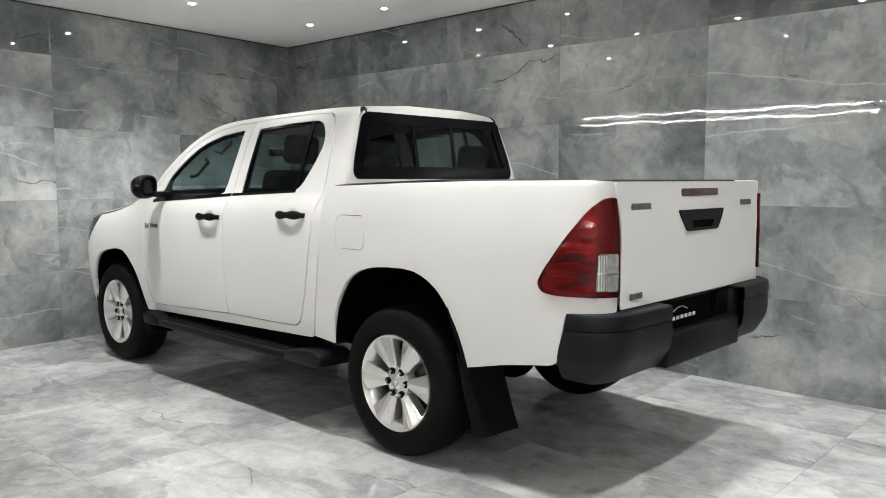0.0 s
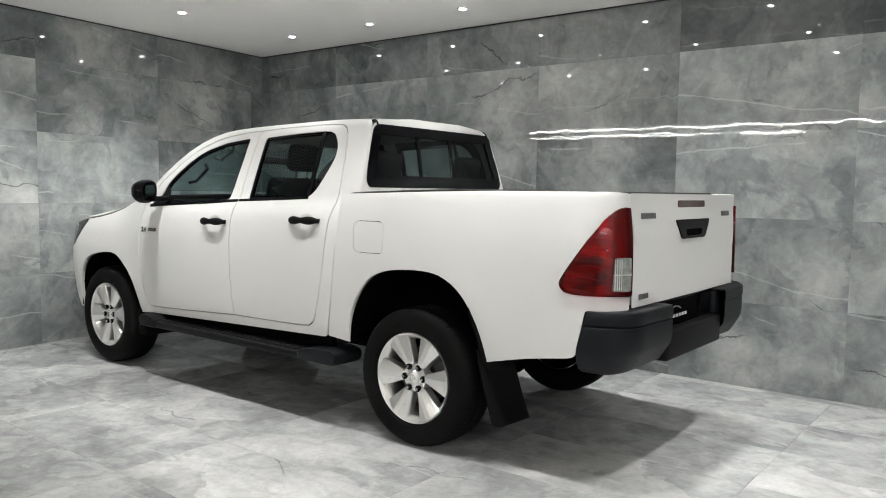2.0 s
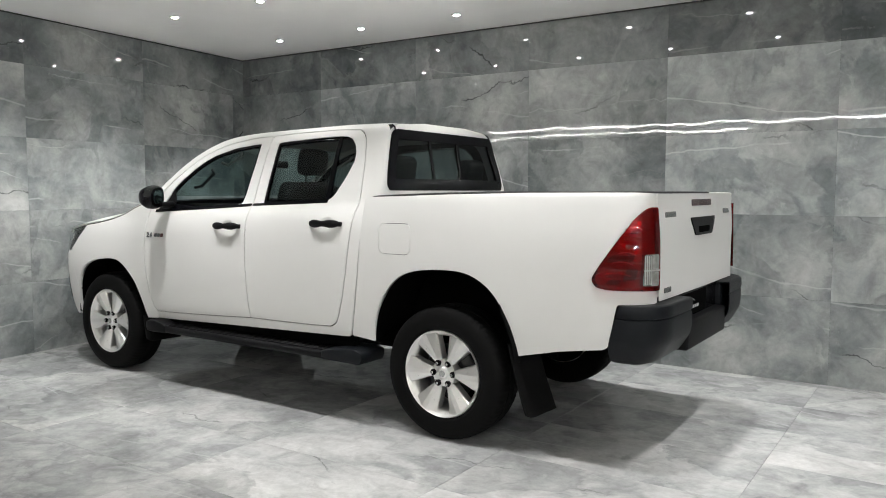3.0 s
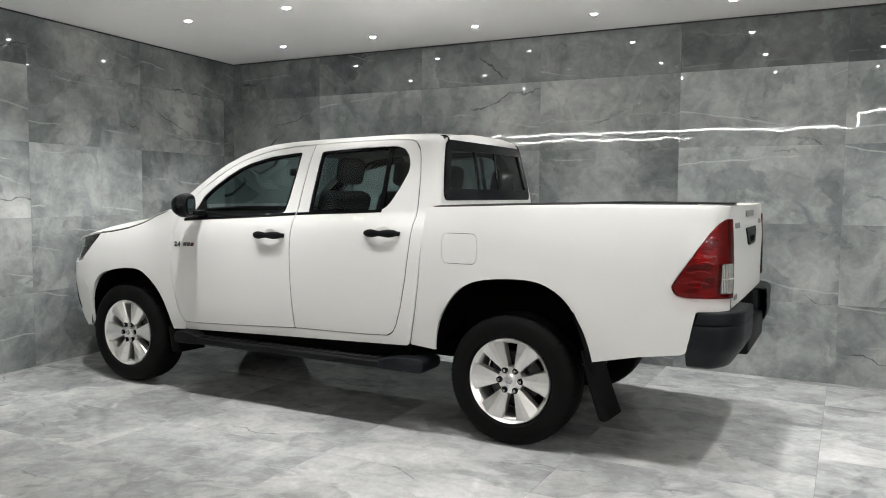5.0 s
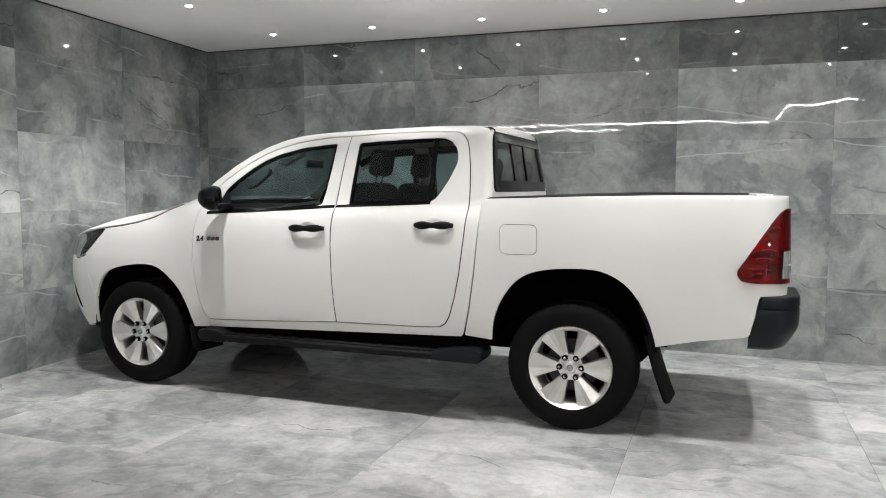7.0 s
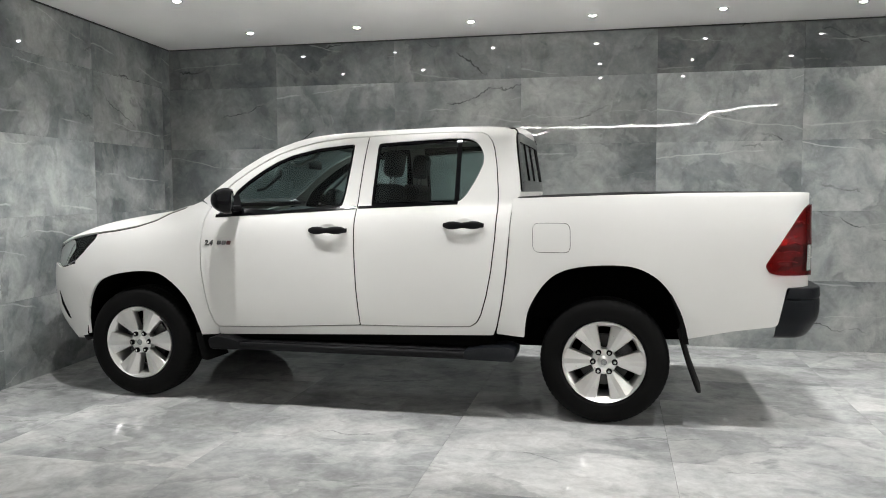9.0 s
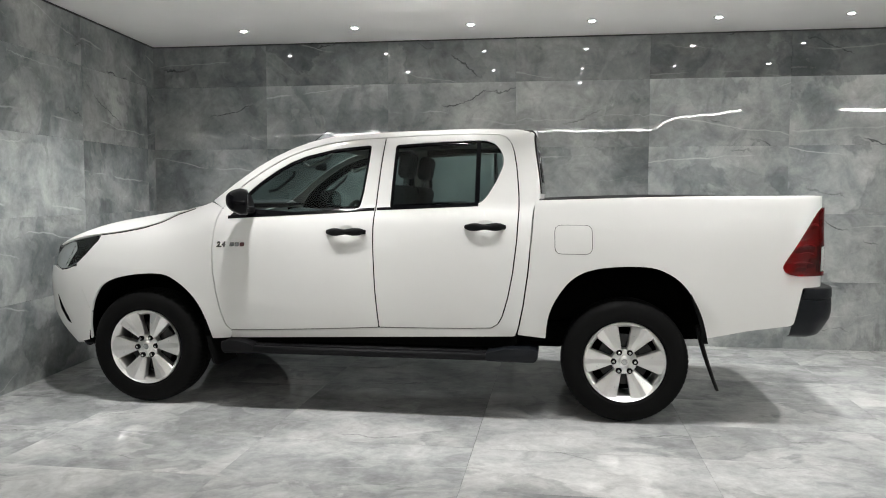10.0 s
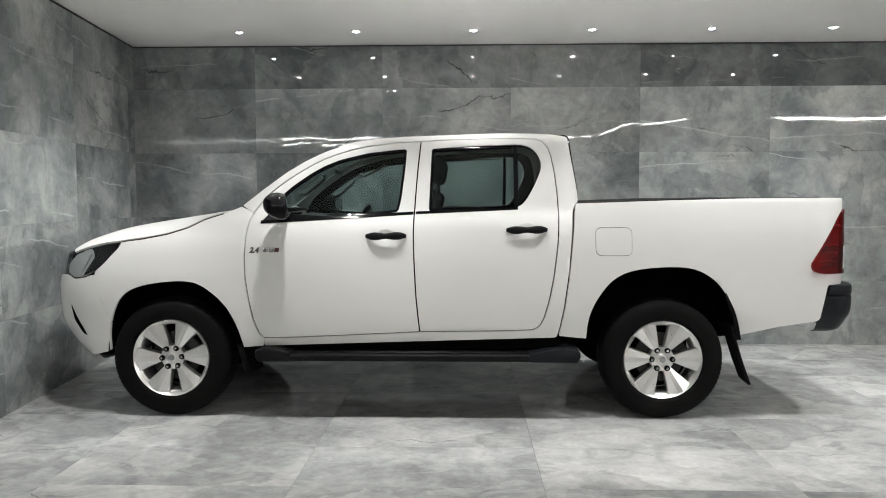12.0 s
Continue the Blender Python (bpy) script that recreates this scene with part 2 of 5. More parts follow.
def lathe(profile, segs, centre=(0, 0, 0)):
    """Turn (radius, y) about the y axis."""
    bm = bmesh.new()
    rings = []
    for i in range(segs):
        a = 2 * math.pi * i / segs
        rings.append([bm.verts.new((r * math.cos(a), y, r * math.sin(a))) for r, y in profile])
    for i in range(segs):
        p, q = rings[i], rings[(i + 1) % segs]
        for j in range(len(profile) - 1):
            bm.faces.new((p[j], p[j + 1], q[j + 1], q[j]))
    bmesh.ops.remove_doubles(bm, verts=bm.verts, dist=1e-5)
    bmesh.ops.recalc_face_normals(bm, faces=bm.faces)
    return bm


def grid(nu, nv, fn):
    bm = bmesh.new()
    vs = [[bm.verts.new(fn(i / nu, j / nv)) for j in range(nv + 1)] for i in range(nu + 1)]
    for i in range(nu):
        for j in range(nv):
            bm.faces.new((vs[i][j], vs[i + 1][j], vs[i + 1][j + 1], vs[i][j + 1]))
    return bm


def thicken(bm, t):
    bmesh.ops.recalc_face_normals(bm, faces=bm.faces)
    bmesh.ops.solidify(bm, geom=list(bm.faces), thickness=t)
    return bm


def tube(pts, r, n=10, closed=False):
    bm = bmesh.new()
    pts = [Vector(p) for p in pts]
    rings = []
    k = len(pts)
    for i, p in enumerate(pts):
        d = (pts[(i + 1) % k] - pts[i - 1]) if closed else (pts[min(i + 1, k - 1)] - pts[max(i - 1, 0)])
        q = d.to_track_quat("Z", "Y")
        rings.append([bm.verts.new(p + q @ Vector((r * math.cos(a), r * math.sin(a), 0))) for a in (2 * math.pi * j / n for j in range(n))])
    for i in range(k if closed else k - 1):
        a, b = rings[i], rings[(i + 1) % k]
        for j in range(n):
            bm.faces.new((a[j], a[(j + 1) % n], b[(j + 1) % n], b[j]))
    if not closed:
        bm.faces.new(rings[0][::-1])
        bm.faces.new(rings[-1])
    return bm


def smooth_curve(xs, ys):
    """A smooth monotone curve through a few points."""
    xs, ys = np.array(xs, float), np.array(ys, float)
    h, d = np.diff(xs), np.diff(ys) / np.diff(xs)
    m = np.zeros_like(xs)
    m[0], m[-1] = d[0], d[-1]
    for i in range(1, len(xs) - 1):
        if d[i - 1] * d[i] > 0:
            w1, w2 = 2 * h[i] + h[i - 1], h[i] + 2 * h[i - 1]
            m[i] = (w1 + w2) / (w1 / d[i - 1] + w2 / d[i])

    def f(x):
        if x <= xs[0]:
            return ys[0] + m[0] * (x - xs[0])
        if x >= xs[-1]:
            return ys[-1] + m[-1] * (x - xs[-1])
        i = int(np.searchsorted(xs, x) - 1)
        t = (x - xs[i]) / h[i]
        return float((1 + 2 * t) * (1 - t) ** 2 * ys[i] + t * (1 - t) ** 2 * h[i] * m[i] + t * t * (3 - 2 * t) * ys[i + 1] + t * t * (t - 1) * h[i] * m[i + 1])
    return f


def sstep(a, b, x):
    t = min(1, max(0, (x - a) / (b - a)))
    return t * t * (3 - 2 * t)


# ---- the hall ----
def west_x(y):
    return CORNER_X + LEFT_SLOPE * (WALL_Y - y)


TILE_W, TILE_H, ROW0 = 1.206, 0.605, 0.0
tagged(part("wall_north", box((CORNER_X - 0.3, WALL_Y + 0.012, -0.1), (ROOM[1], WALL_Y + 0.25, 3.1)), M_GROUT), "grey grout bed behind the polished wall tiles", "wall", kind="structure")
SLANT = math.atan(LEFT_SLOPE)
WEST = Matrix.Translation((CORNER_X, WALL_Y, 0)) @ Matrix.Rotation(SLANT, 4, "Z")
tagged(part("wall_west", box((-0.2, SIDE_END - WALL_Y, -0.1), (-0.012, 0.2, 3.1)), M_GROUT, at=WEST), "short partition wall clad in polished grey tiles", "wall", kind="structure")
tagged(part("floor", box((ROOM[0], ROOM[2], -0.3), (ROOM[1], WALL_Y + 0.2, -0.012)), M_FGROUT), "grouted screed under the polished floor tiles", "floor", kind="structure")
tagged(part("ceiling", box((ROOM[0], ROOM[2], CEIL_Z), (ROOM[1], WALL_Y + 0.2, CEIL_Z + 0.2)), M_CEIL), "smooth white plasterboard ceiling with recessed downlights", "ceiling", kind="structure")
tagged(part("wall_south", box((ROOM[0], ROOM[2] - 0.2, -0.1), (ROOM[1], ROOM[2], 3.1)), M_HALL), "plain grey hall wall", "wall", kind="structure")
tagged(part("wall_east", box((ROOM[1], ROOM[2], -0.1), (ROOM[1] + 0.2, WALL_Y + 0.2, 3.1)), M_HALL), "plain grey hall wall", "wall", kind="structure")
tagged(part("wall_far_west", box((ROOM[0] - 0.2, ROOM[2], -0.1), (ROOM[0], WALL_Y + 0.2, 3.1)), M_HALL), "plain grey hall wall", "wall", kind="structure")
tagged(part("wall_northwest", box((ROOM[0], WALL_Y, -0.1), (CORNER_X - 0.3, WALL_Y + 0.2, 3.1)), M_HALL), "plain grey hall wall", "wall", kind="structure")
# dark shadow gap along the top of the tiled walls
tagged(part("trim_north", box((CORNER_X - 0.05, WALL_Y - 0.012, CEIL_Z - 0.010), (ROOM[1], WALL_Y + 0.004, CEIL_Z - 0.001)), M_GAP), "black shadow gap between wall tiles and ceiling", "trim", kind="structure")
tagged(part("trim_west", box((-0.01, SIDE_END - WALL_Y, CEIL_Z - 0.010), (0.012, -0.02, CEIL_Z - 0.001)), M_GAP, at=WEST), "black shadow gap between wall tiles and ceiling", "trim", kind="structure")


def downlight(x, y):
    e = tagged(new("ceiling_downlight"), "small round recessed downlight with a white trim ring", "downlight", "ceiling downlights")
    e.location = (x, y, CEIL_Z)
    return e


TRIM_ME = mesh_of("trim_ring", thicken(grid(28, 4, lambda u, v: ((0.027 + 0.018 * v) * math.cos(2 * math.pi * u), (0.027 + 0.018 * v) * math.sin(2 * math.pi * u), -0.002 - 0.005 * math.sin(math.pi * v))), 0.002), M_TRIM)
DISC_ME = mesh_of("diffuser", lathe([(0.0, 0.008), (0.009, 0.007), (0.015, 0.004), (0.019, 0.0), (0.024, -0.001)], 24), M_LAMP)
SPOT = bpy.data.lights.new("downlight_beam", "SPOT")
SPOT_W = bpy.data.lights.new("downlight_beam", "SPOT")      # brighter lamps near the side wall
for beam, k in ((SPOT, 1.0), (SPOT_W, 1.65)):
    beam.energy, beam.color, beam.spot_size, beam.spot_blend, beam.shadow_soft_size = SPOT_POWER * k, (0.99, 0.985, 0.975), radians(78), 1.0, 0.045
for row in range(3):
    for col in range(6):
        x, y = -0.085 + 1.012 * col, 1.09 - 1.2 * row
        lamp = downlight(x, y)
        for nm, me in (("trim_ring", TRIM_ME), ("diffuser", DISC_ME)):
            o = new(nm, me)
            o.parent = lamp
            if nm == "diffuser":
                o.matrix_basis = pose(0, 0, -0.004, -90, 0, 0)
        b = new("downlight_beam", SPOT_W if col < 2 else SPOT)
        b.parent = lamp
        # the gimbals are turned a little: the first column to the side wall
        b.matrix_basis = pose(0, 0, -0.02, 2 if row == 2 else 0, 18 if col == 0 else 0, 0)


def led_strip(a, b, mat):
    a, b = Vector((*a, CEIL_Z - 0.02)), Vector((*b, CEIL_Z - 0.02))
    d = b - a
    root = tagged(new("led_strip"), "long glowing warm white strip light under the ceiling", "strip light", "strip lights")
    root.matrix_world = Matrix.Translation((a + b) / 2) @ Matrix.Rotation(math.atan2(d.y, d.x), 4, "Z")
    h = d.length / 2
    part("channel", box((-h - 0.02, -0.035, 0.0), (h + 0.02, 0.035, 0.019), 0.004), M_TRIM, root)
    part("diffuser", box((-h, -0.008, -0.013), (h, 0.008, -0.001), 0.002), mat, root, "glowing warm white diffuser")


for a, b in (((-4.3, -8.9), (4.75, -8.9)), ((-5.6, -10.9), (1.45, -10.9)), ((4.85, -8.7), (4.85, -6.1)), ((4.85, -6.0), (5.8, -4.95)), ((7.4, -4.95), (10.9, -4.95))):
    led_strip(a, b, M_LED_E if a[0] > 7 else M_LED)

# ---- the pickup: shape of its skin ----
# local axes: x to the tail, y to the truck's right, z up; front axle at x = 0
AXLES, HUB_Z, TRUCK_Y = (0.011, 3.095), 0.375, 0.025
cab_prof = smooth_curve([0.42, 0.52, 0.68, 0.88, 1.03, 1.13, 1.20, 1.25, 1.285, 1.31, 1.40, 1.55, 1.66, 1.74, 1.775, 1.80],
                        [0.850, 0.876, 0.893, 0.898, 0.894, 0.884, 0.868, 0.845, 0.818, 0.803, 0.775, 0.725, 0.686, 0.645, 0.602, 0.53])
wing_prof = smooth_curve([0.30, 0.42, 0.60, 0.78, 0.88, 0.98, 1.05, 1.11, 1.16, 1.21, 1.26, 1.31],
                         [0.830, 0.868, 0.892, 0.905, 0.902, 0.888, 0.872, 0.848, 0.815, 0.775, 0.735, 0.70])
bed_prof = smooth_curve([0.45, 0.55, 0.70, 0.88, 1.03, 1.15, 1.25, 1.32, 1.36, 1.385],
                        [0.862, 0.876, 0.890, 0.898, 0.900, 0.895, 0.882, 0.868, 0.855, 0.832])


def arc_plan(start, a, b, length):
    """Runs straight, then turns in on a quarter ellipse: gives x and the inward step for a way s along the skin."""
    def f(s):
        if s <= start:
            return s, 0.0
        t = min(1.0, (s - start) / length) * math.pi / 2
        return start + a * math.sin(t), b * (1 - math.cos(t))
    return f


bed_plan = arc_plan(3.975, 0.262, 1.0, 0.355)
cab_plan = arc_plan(2.46, 0.122, 0.05, 0.145)
nose_x = smooth_curve([-1.75, -1.45, -1.15, -0.95, -0.75, -0.55, -0.35, -0.1, 0.2], [-0.945, -0.915, -0.850, -0.768, -0.655, -0.515, -0.345, -0.1, 0.2])
nose_k = smooth_curve([-1.75, -1.45, -1.15, -0.95, -0.75, -0.55, -0.35, -0.1, 0.2], [0.0, 0.325, 0.625, 0.775, 0.885, 0.960, 0.994, 1.0, 1.0])
nose_rake = smooth_curve([0.30, 0.38, 0.50, 0.62, 0.80, 0.90, 1.00, 1.10], [0.22, 0.12, 0.045, 0.012, 0.0, 0.035, 0.08, 0.15])

chin = smooth_curve([0.30, 0.38, 0.44, 0.52, 0.62, 0.80, 1.40], [0.30, 0.17, 0.085, 0.026, 0.002, 0.0, 0.0])


def cab_skin(s, z):
    x, off = cab_plan(s)
    up = sstep(1.26, 1.36, z)
    x, off = s + (x - s) * up, off * up
    lean = 0.05 * sstep(1.34, 1.80, z) * sstep(2.2, 2.55, x)
    w = sstep(0.05, 0.62, s)
    return Vector((x - lean, -((1 - w) * wing_prof(z) + w * cab_prof(z) - off), z))


def ribbed(skin, d):
    """A lens skin with soft ribs lying across the flank."""
    def f(s, z):
        w = 1 - sstep(4.18, 4.23, s)
        return proud(skin, d + 0.0016 * w * math.cos((z - 0.93) * 2 * math.pi / 0.085 + (s - 4.1) * 6))(s, z)
    return f


def stepped(skin):
    """The bowl of the rear lamp: slanted steps on the flank, smooth towards the tailgate."""
    def f(s, z):
        w = 1 - sstep(4.17, 4.21, s)
        ph = ((z - 0.90) / 0.075 + (s - 4.1) * 1.2) % 1.0
        hollow = 0.009 * math.exp(-((z - 1.0) / 0.035) ** 2 - ((s - 4.11) / 0.05) ** 2) + 0.008 * math.exp(-((z - 1.13) / 0.03) ** 2 - ((s - 4.13) / 0.04) ** 2)
        return proud(skin, -0.012 - w * (0.007 * ph + hollow))(s, z)
    return f


def wing_skin(s, z):
    w = sstep(0.05, 0.62, s)
    p = (1 - w) * wing_prof(z) + w * cab_prof(z)
    if s > 0.15:
        return Vector((s, -p, z))
    k = nose_k(s)
    return Vector((nose_x(s) + nose_rake(z) * (1 - k) * 1.3 + chin(z) * min(1, (1 - k) * 4), -p * k, z))


def gate_half(z):
    """Half the tailgate's width: a little wider at the top."""
    return 0.712 + 0.026 * sstep(1.15, 1.38, z)


def bed_skin(s, z):
    x, off = bed_plan(s)
    flare = 0.005 * math.exp(-((math.hypot(s - 3.085, z - 0.375) - 0.60) / 0.07) ** 2) * sstep(0.5, 0.7, z)
    w = bed_prof(z) + flare
    return Vector((x - 0.012 * sstep(1.0, 1.39, z) * sstep(4.0, 4.3, s), -(w - off * (w - gate_half(z))), z))


def proud(skin, d):
    """The same skin, lifted off by d."""
    def f(s, z):
        e = 0.002
        n = (skin(s + e, z) - skin(s - e, z)).cross(skin(s, z + e) - skin(s, z - e)).normalized()
        return skin(s, z) + n * d
    return f


def dense(pts, n=4):
    """A smooth open curve through a few points, finely cut."""
    ps = [Vector(p) for p in pts]
    out = []
    for i in range(len(ps) - 1):
        p0, p1, p2, p3 = ps[max(i - 1, 0)], ps[i], ps[i + 1], ps[min(i + 2, len(ps) - 1)]
        for j in range(n):
            t = j / n
            out.append(tuple(0.5 * (2 * p1 + (p2 - p0) * t + (2 * p0 - 5 * p1 + 4 * p2 - p3) * t * t + (3 * p1 - p0 - 3 * p2 + p3) * t ** 3)))
    return out + [tuple(ps[-1])]


def ease(pts, k=0.35):
    """The same points with their unevenness taken down, ends kept."""
    ps = [Vector(p) for p in pts]
    mid = [ps[i] * (1 - k) + (ps[i - 1] + ps[i + 1]) * (k / 2) for i in range(1, len(ps) - 1)]
    return [pts[0]] + [tuple(p) for p in mid] + [pts[-1]]


def panel(name, outline, skin, mat, parent, label="", holes=(), step=0.05, depth=0.022, side=-1, fine=()):
    """Sheet metal: a flat outline (s, z) cut finely, bent onto the skin, with turned-in edges."""
    bm = bmesh.new()
    for loop in (outline, *holes):
        vs = [bm.verts.new((p[0], 0, p[1])) for p in loop]
        for i in range(len(vs)):
            bm.edges.new((vs[i - 1], vs[i]))
    bmesh.ops.triangle_fill(bm, use_beauty=True, edges=list(bm.edges), normal=(0, -1, 0))
    ss, zs = [p[0] for p in outline], [p[1] for p in outline]
    for axis, lo, hi in ((0, min(ss), max(ss)), (2, min(zs), max(zs))):
        n = int((hi - lo) / step)
        cuts = [lo + (hi - lo) * (i + 0.37) / (n + 1) for i in range(n + 1)]
        if axis == 0:
            cuts += list(fine)
        for c in cuts:
            co, no = [0, 0, 0], [0, 0, 0]
            co[axis], no[axis] = c, 1
            bmesh.ops.bisect_plane(bm, geom=list(bm.verts) + list(bm.edges) + list(bm.faces), dist=1e-5, plane_co=co, plane_no=no)
    bmesh.ops.dissolve_degenerate(bm, dist=1e-5, edges=list(bm.edges))
    e = 0.003
    normals = {}
    border = [ed for ed in bm.edges if len(ed.link_faces) == 1]
    for v in bm.verts:
        s, z = v.co.x, v.co.z
        n = (skin(s + e, z) - skin(s - e, z)).cross(skin(s, z + e) - skin(s, z - e))
        n.normalize()
        v.co = skin(s, z)
        normals[v] = n
    for f in bm.faces:
        f.normal_update()
        if f.normal.dot(normals[f.verts[0]]) < 0:
            f.normal_flip()
    back = {}
    for ed in border:
        f = ed.link_faces[0]
        a, b = ed.verts
        out = (b.co - a.co).cross(normals[a]).normalized()
        mid = f.calc_center_median()
        if out.dot((a.co + b.co) / 2 - mid) < 0:
            out = -out
        quad = []
        for v, deep in ((a, 0), (b, 0), (b, 1), (a, 1)):
            w = bm.verts.new(v.co - normals[v] * (depth * deep))
            normals[w] = (out + normals[v] * (0.5 if not deep else 0)).normalized()
            quad.append(w)
        q = bm.faces.new(quad)
        q.normal_update()
        if q.normal.dot(out) < 0:
            q.normal_flip()
    if side > 0:
        for v in bm.verts:
            v.co.y = -v.co.y
            normals[v].y = -normals[v].y
        for f in bm.faces:
            f.normal_flip()
    order = [normals[v] for v in bm.verts]
    ob = new(name, mesh_of(name, bm, mat, normals=order))
    ob.parent = parent
    return tagged(ob, label)


def shrink(outline, d):
    """An outline moved inwards by d (for shut lines)."""
    k = len(outline)
    area = sum(outline[i - 1][0] * outline[i][1] - outline[i][0] * outline[i - 1][1] for i in range(k))
    sg = 1 if area > 0 else -1
    res = []
    for i in range(k):
        a, b, c = (Vector(outline[j % k]) for j in (i - 1, i, i + 1))
        u, w = (b - a), (c - b)
        if u.length < 1e-6 or w.length < 1e-6:
            res.append(tuple(b))
            continue
        n = (Vector((-u.y, u.x)).normalized() + Vector((-w.y, w.x)).normalized())
        n = n.normalized() if n.length > 1e-6 else Vector((-u.y, u.x)).normalized()
        res.append(tuple(b + n * d * sg))
    return res


truck = tagged(new("pickup_truck"), "white double cab pickup truck with black bumper and silver wheels", "pickup truck")
truck.location = (0, TRUCK_Y, 0)
T = truck

# outlines in (s, z), run round each panel
CUT = [(1.585, 1.745), (1.568, 1.563), (1.556, 1.383), (1.550, 1.278), (1.547, 1.173), (1.550, 1.03), (1.562, 0.78), (1.575, 0.64), (1.585, 0.545)]
FDOOR_FRONT = [(0.605, 0.503), (0.572, 0.535), (0.540, 0.622), (0.513, 0.747), (0.494, 0.889), (0.490, 1.032), (0.498, 1.138), (0.512, 1.226), (0.535, 1.29)]
FDOOR_TOP = [(0.600, 1.385), (0.685, 1.457), (0.780, 1.525), (0.874, 1.584), (0.966, 1.632), (1.058, 1.666), (1.150, 1.693), (1.241, 1.713), (1.422, 1.737)]
FRONT_DOOR = CUT[::-1] + FDOOR_TOP[::-1] + FDOOR_FRONT[::-1] + [(0.72, 0.504), (1.08, 0.519), (1.40, 0.535)]
RDOOR_REAR = [(2.335, 1.760), (2.390, 1.742), (2.428, 1.704), (2.444, 1.650), (2.450, 1.56), (2.449, 1.453), (2.452, 1.277), (2.443, 1.10), (2.42, 0.90), (2.392, 0.751), (2.358, 0.632), (2.332, 0.585), (2.292, 0.560)]
REAR_DOOR = CUT + [(1.85, 0.548), (2.139, 0.553)] + RDOOR_REAR[::-1] + [(2.14, 1.766), (1.96, 1.762), (1.785, 1.757)]
FWIN = [(0.590, 1.236), (0.66, 1.318), (0.70, 1.395), (0.776, 1.462), (0.886, 1.540), (0.97, 1.588), (1.068, 1.628), (1.248, 1.672), (1.428, 1.692), (1.497, 1.697), (1.488, 1.562), (1.468, 1.383), (1.448, 1.293), (1.064, 1.254)]
RWIN = [(1.655, 1.698), (1.80, 1.708), (1.964, 1.717), (2.143, 1.723), (2.235, 1.723), (2.300, 1.703), (2.345, 1.66), (2.364, 1.613), (2.359, 1.56), (2.305, 1.453), (2.252, 1.366), (2.222, 1.335), (2.196, 1.324), (1.965, 1.311), (1.640, 1.297)]
CAB_OUT = [(0.475, 0.434), (0.646, 0.453), (1.432, 0.480), (2.435, 0.512), (2.452, 0.56), (2.480, 0.70), (2.507, 0.90), (2.528, 1.14), (2.54, 1.33), (2.604, 1.37), (2.604, 1.60), (2.60, 1.70), (2.58, 1.755), (2.53, 1.785), (2.443, 1.795), (2.15, 1.802), (1.78, 1.790), (1.58, 1.781), (1.376, 1.769), (1.228, 1.753), (1.10, 1.724), (0.98, 1.682), (0.855, 1.622), (0.74, 1.552), (0.64, 1.477), (0.53, 1.392), (0.455, 1.335), (0.47, 1.25), (0.458, 1.14), (0.450, 1.03), (0.455, 0.88), (0.472, 0.74), (0.497, 0.61), (0.512, 0.55)]
DOORS = CUT[::1][-1:] + [(1.85, 0.548), (2.139, 0.553)] + RDOOR_REAR[::-1] + [(2.14, 1.766), (1.96, 1.762), (1.785, 1.757), (1.585, 1.745)] + FDOOR_TOP[::-1] + FDOOR_FRONT[::-1] + [(0.72, 0.504), (1.08, 0.519), (1.40, 0.535)]
ARCH_F = [(0.470, 0.440), (0.457, 0.500), (0.430, 0.585), (0.378, 0.689), (0.300, 0.776), (0.205, 0.842), (0.125, 0.862), (0.018, 0.861), (-0.120, 0.843), (-0.235, 0.808), (-0.305, 0.748), (-0.360, 0.641), (-0.388, 0.533), (-0.398, 0.407)]
ARCH_R = [(2.622, 0.505), (2.630, 0.614), (2.664, 0.719), (2.744, 0.842), (2.830, 0.909), (2.967, 0.947), (3.173, 0.956), (3.288, 0.940), (3.398, 0.880), (3.470, 0.794), (3.520, 0.688), (3.551, 0.584), (3.568, 0.532)]
HOODLINE = [(-0.30, 1.110), (-0.16, 1.128), (-0.02, 1.155), (0.107, 1.196), (0.207, 1.247), (0.33, 1.285)]
FUEL = [(2.672, 1.022), (2.897, 1.022), (2.893, 1.200), (2.668, 1.200)]

EDGE = shrink(DOORS, -0.0035)
CAB_RING = [(0.605, 0.450)] + CAB_OUT[1:27] + EDGE[29::-1] + [EDGE[40], EDGE[39], EDGE[38], EDGE[37]]

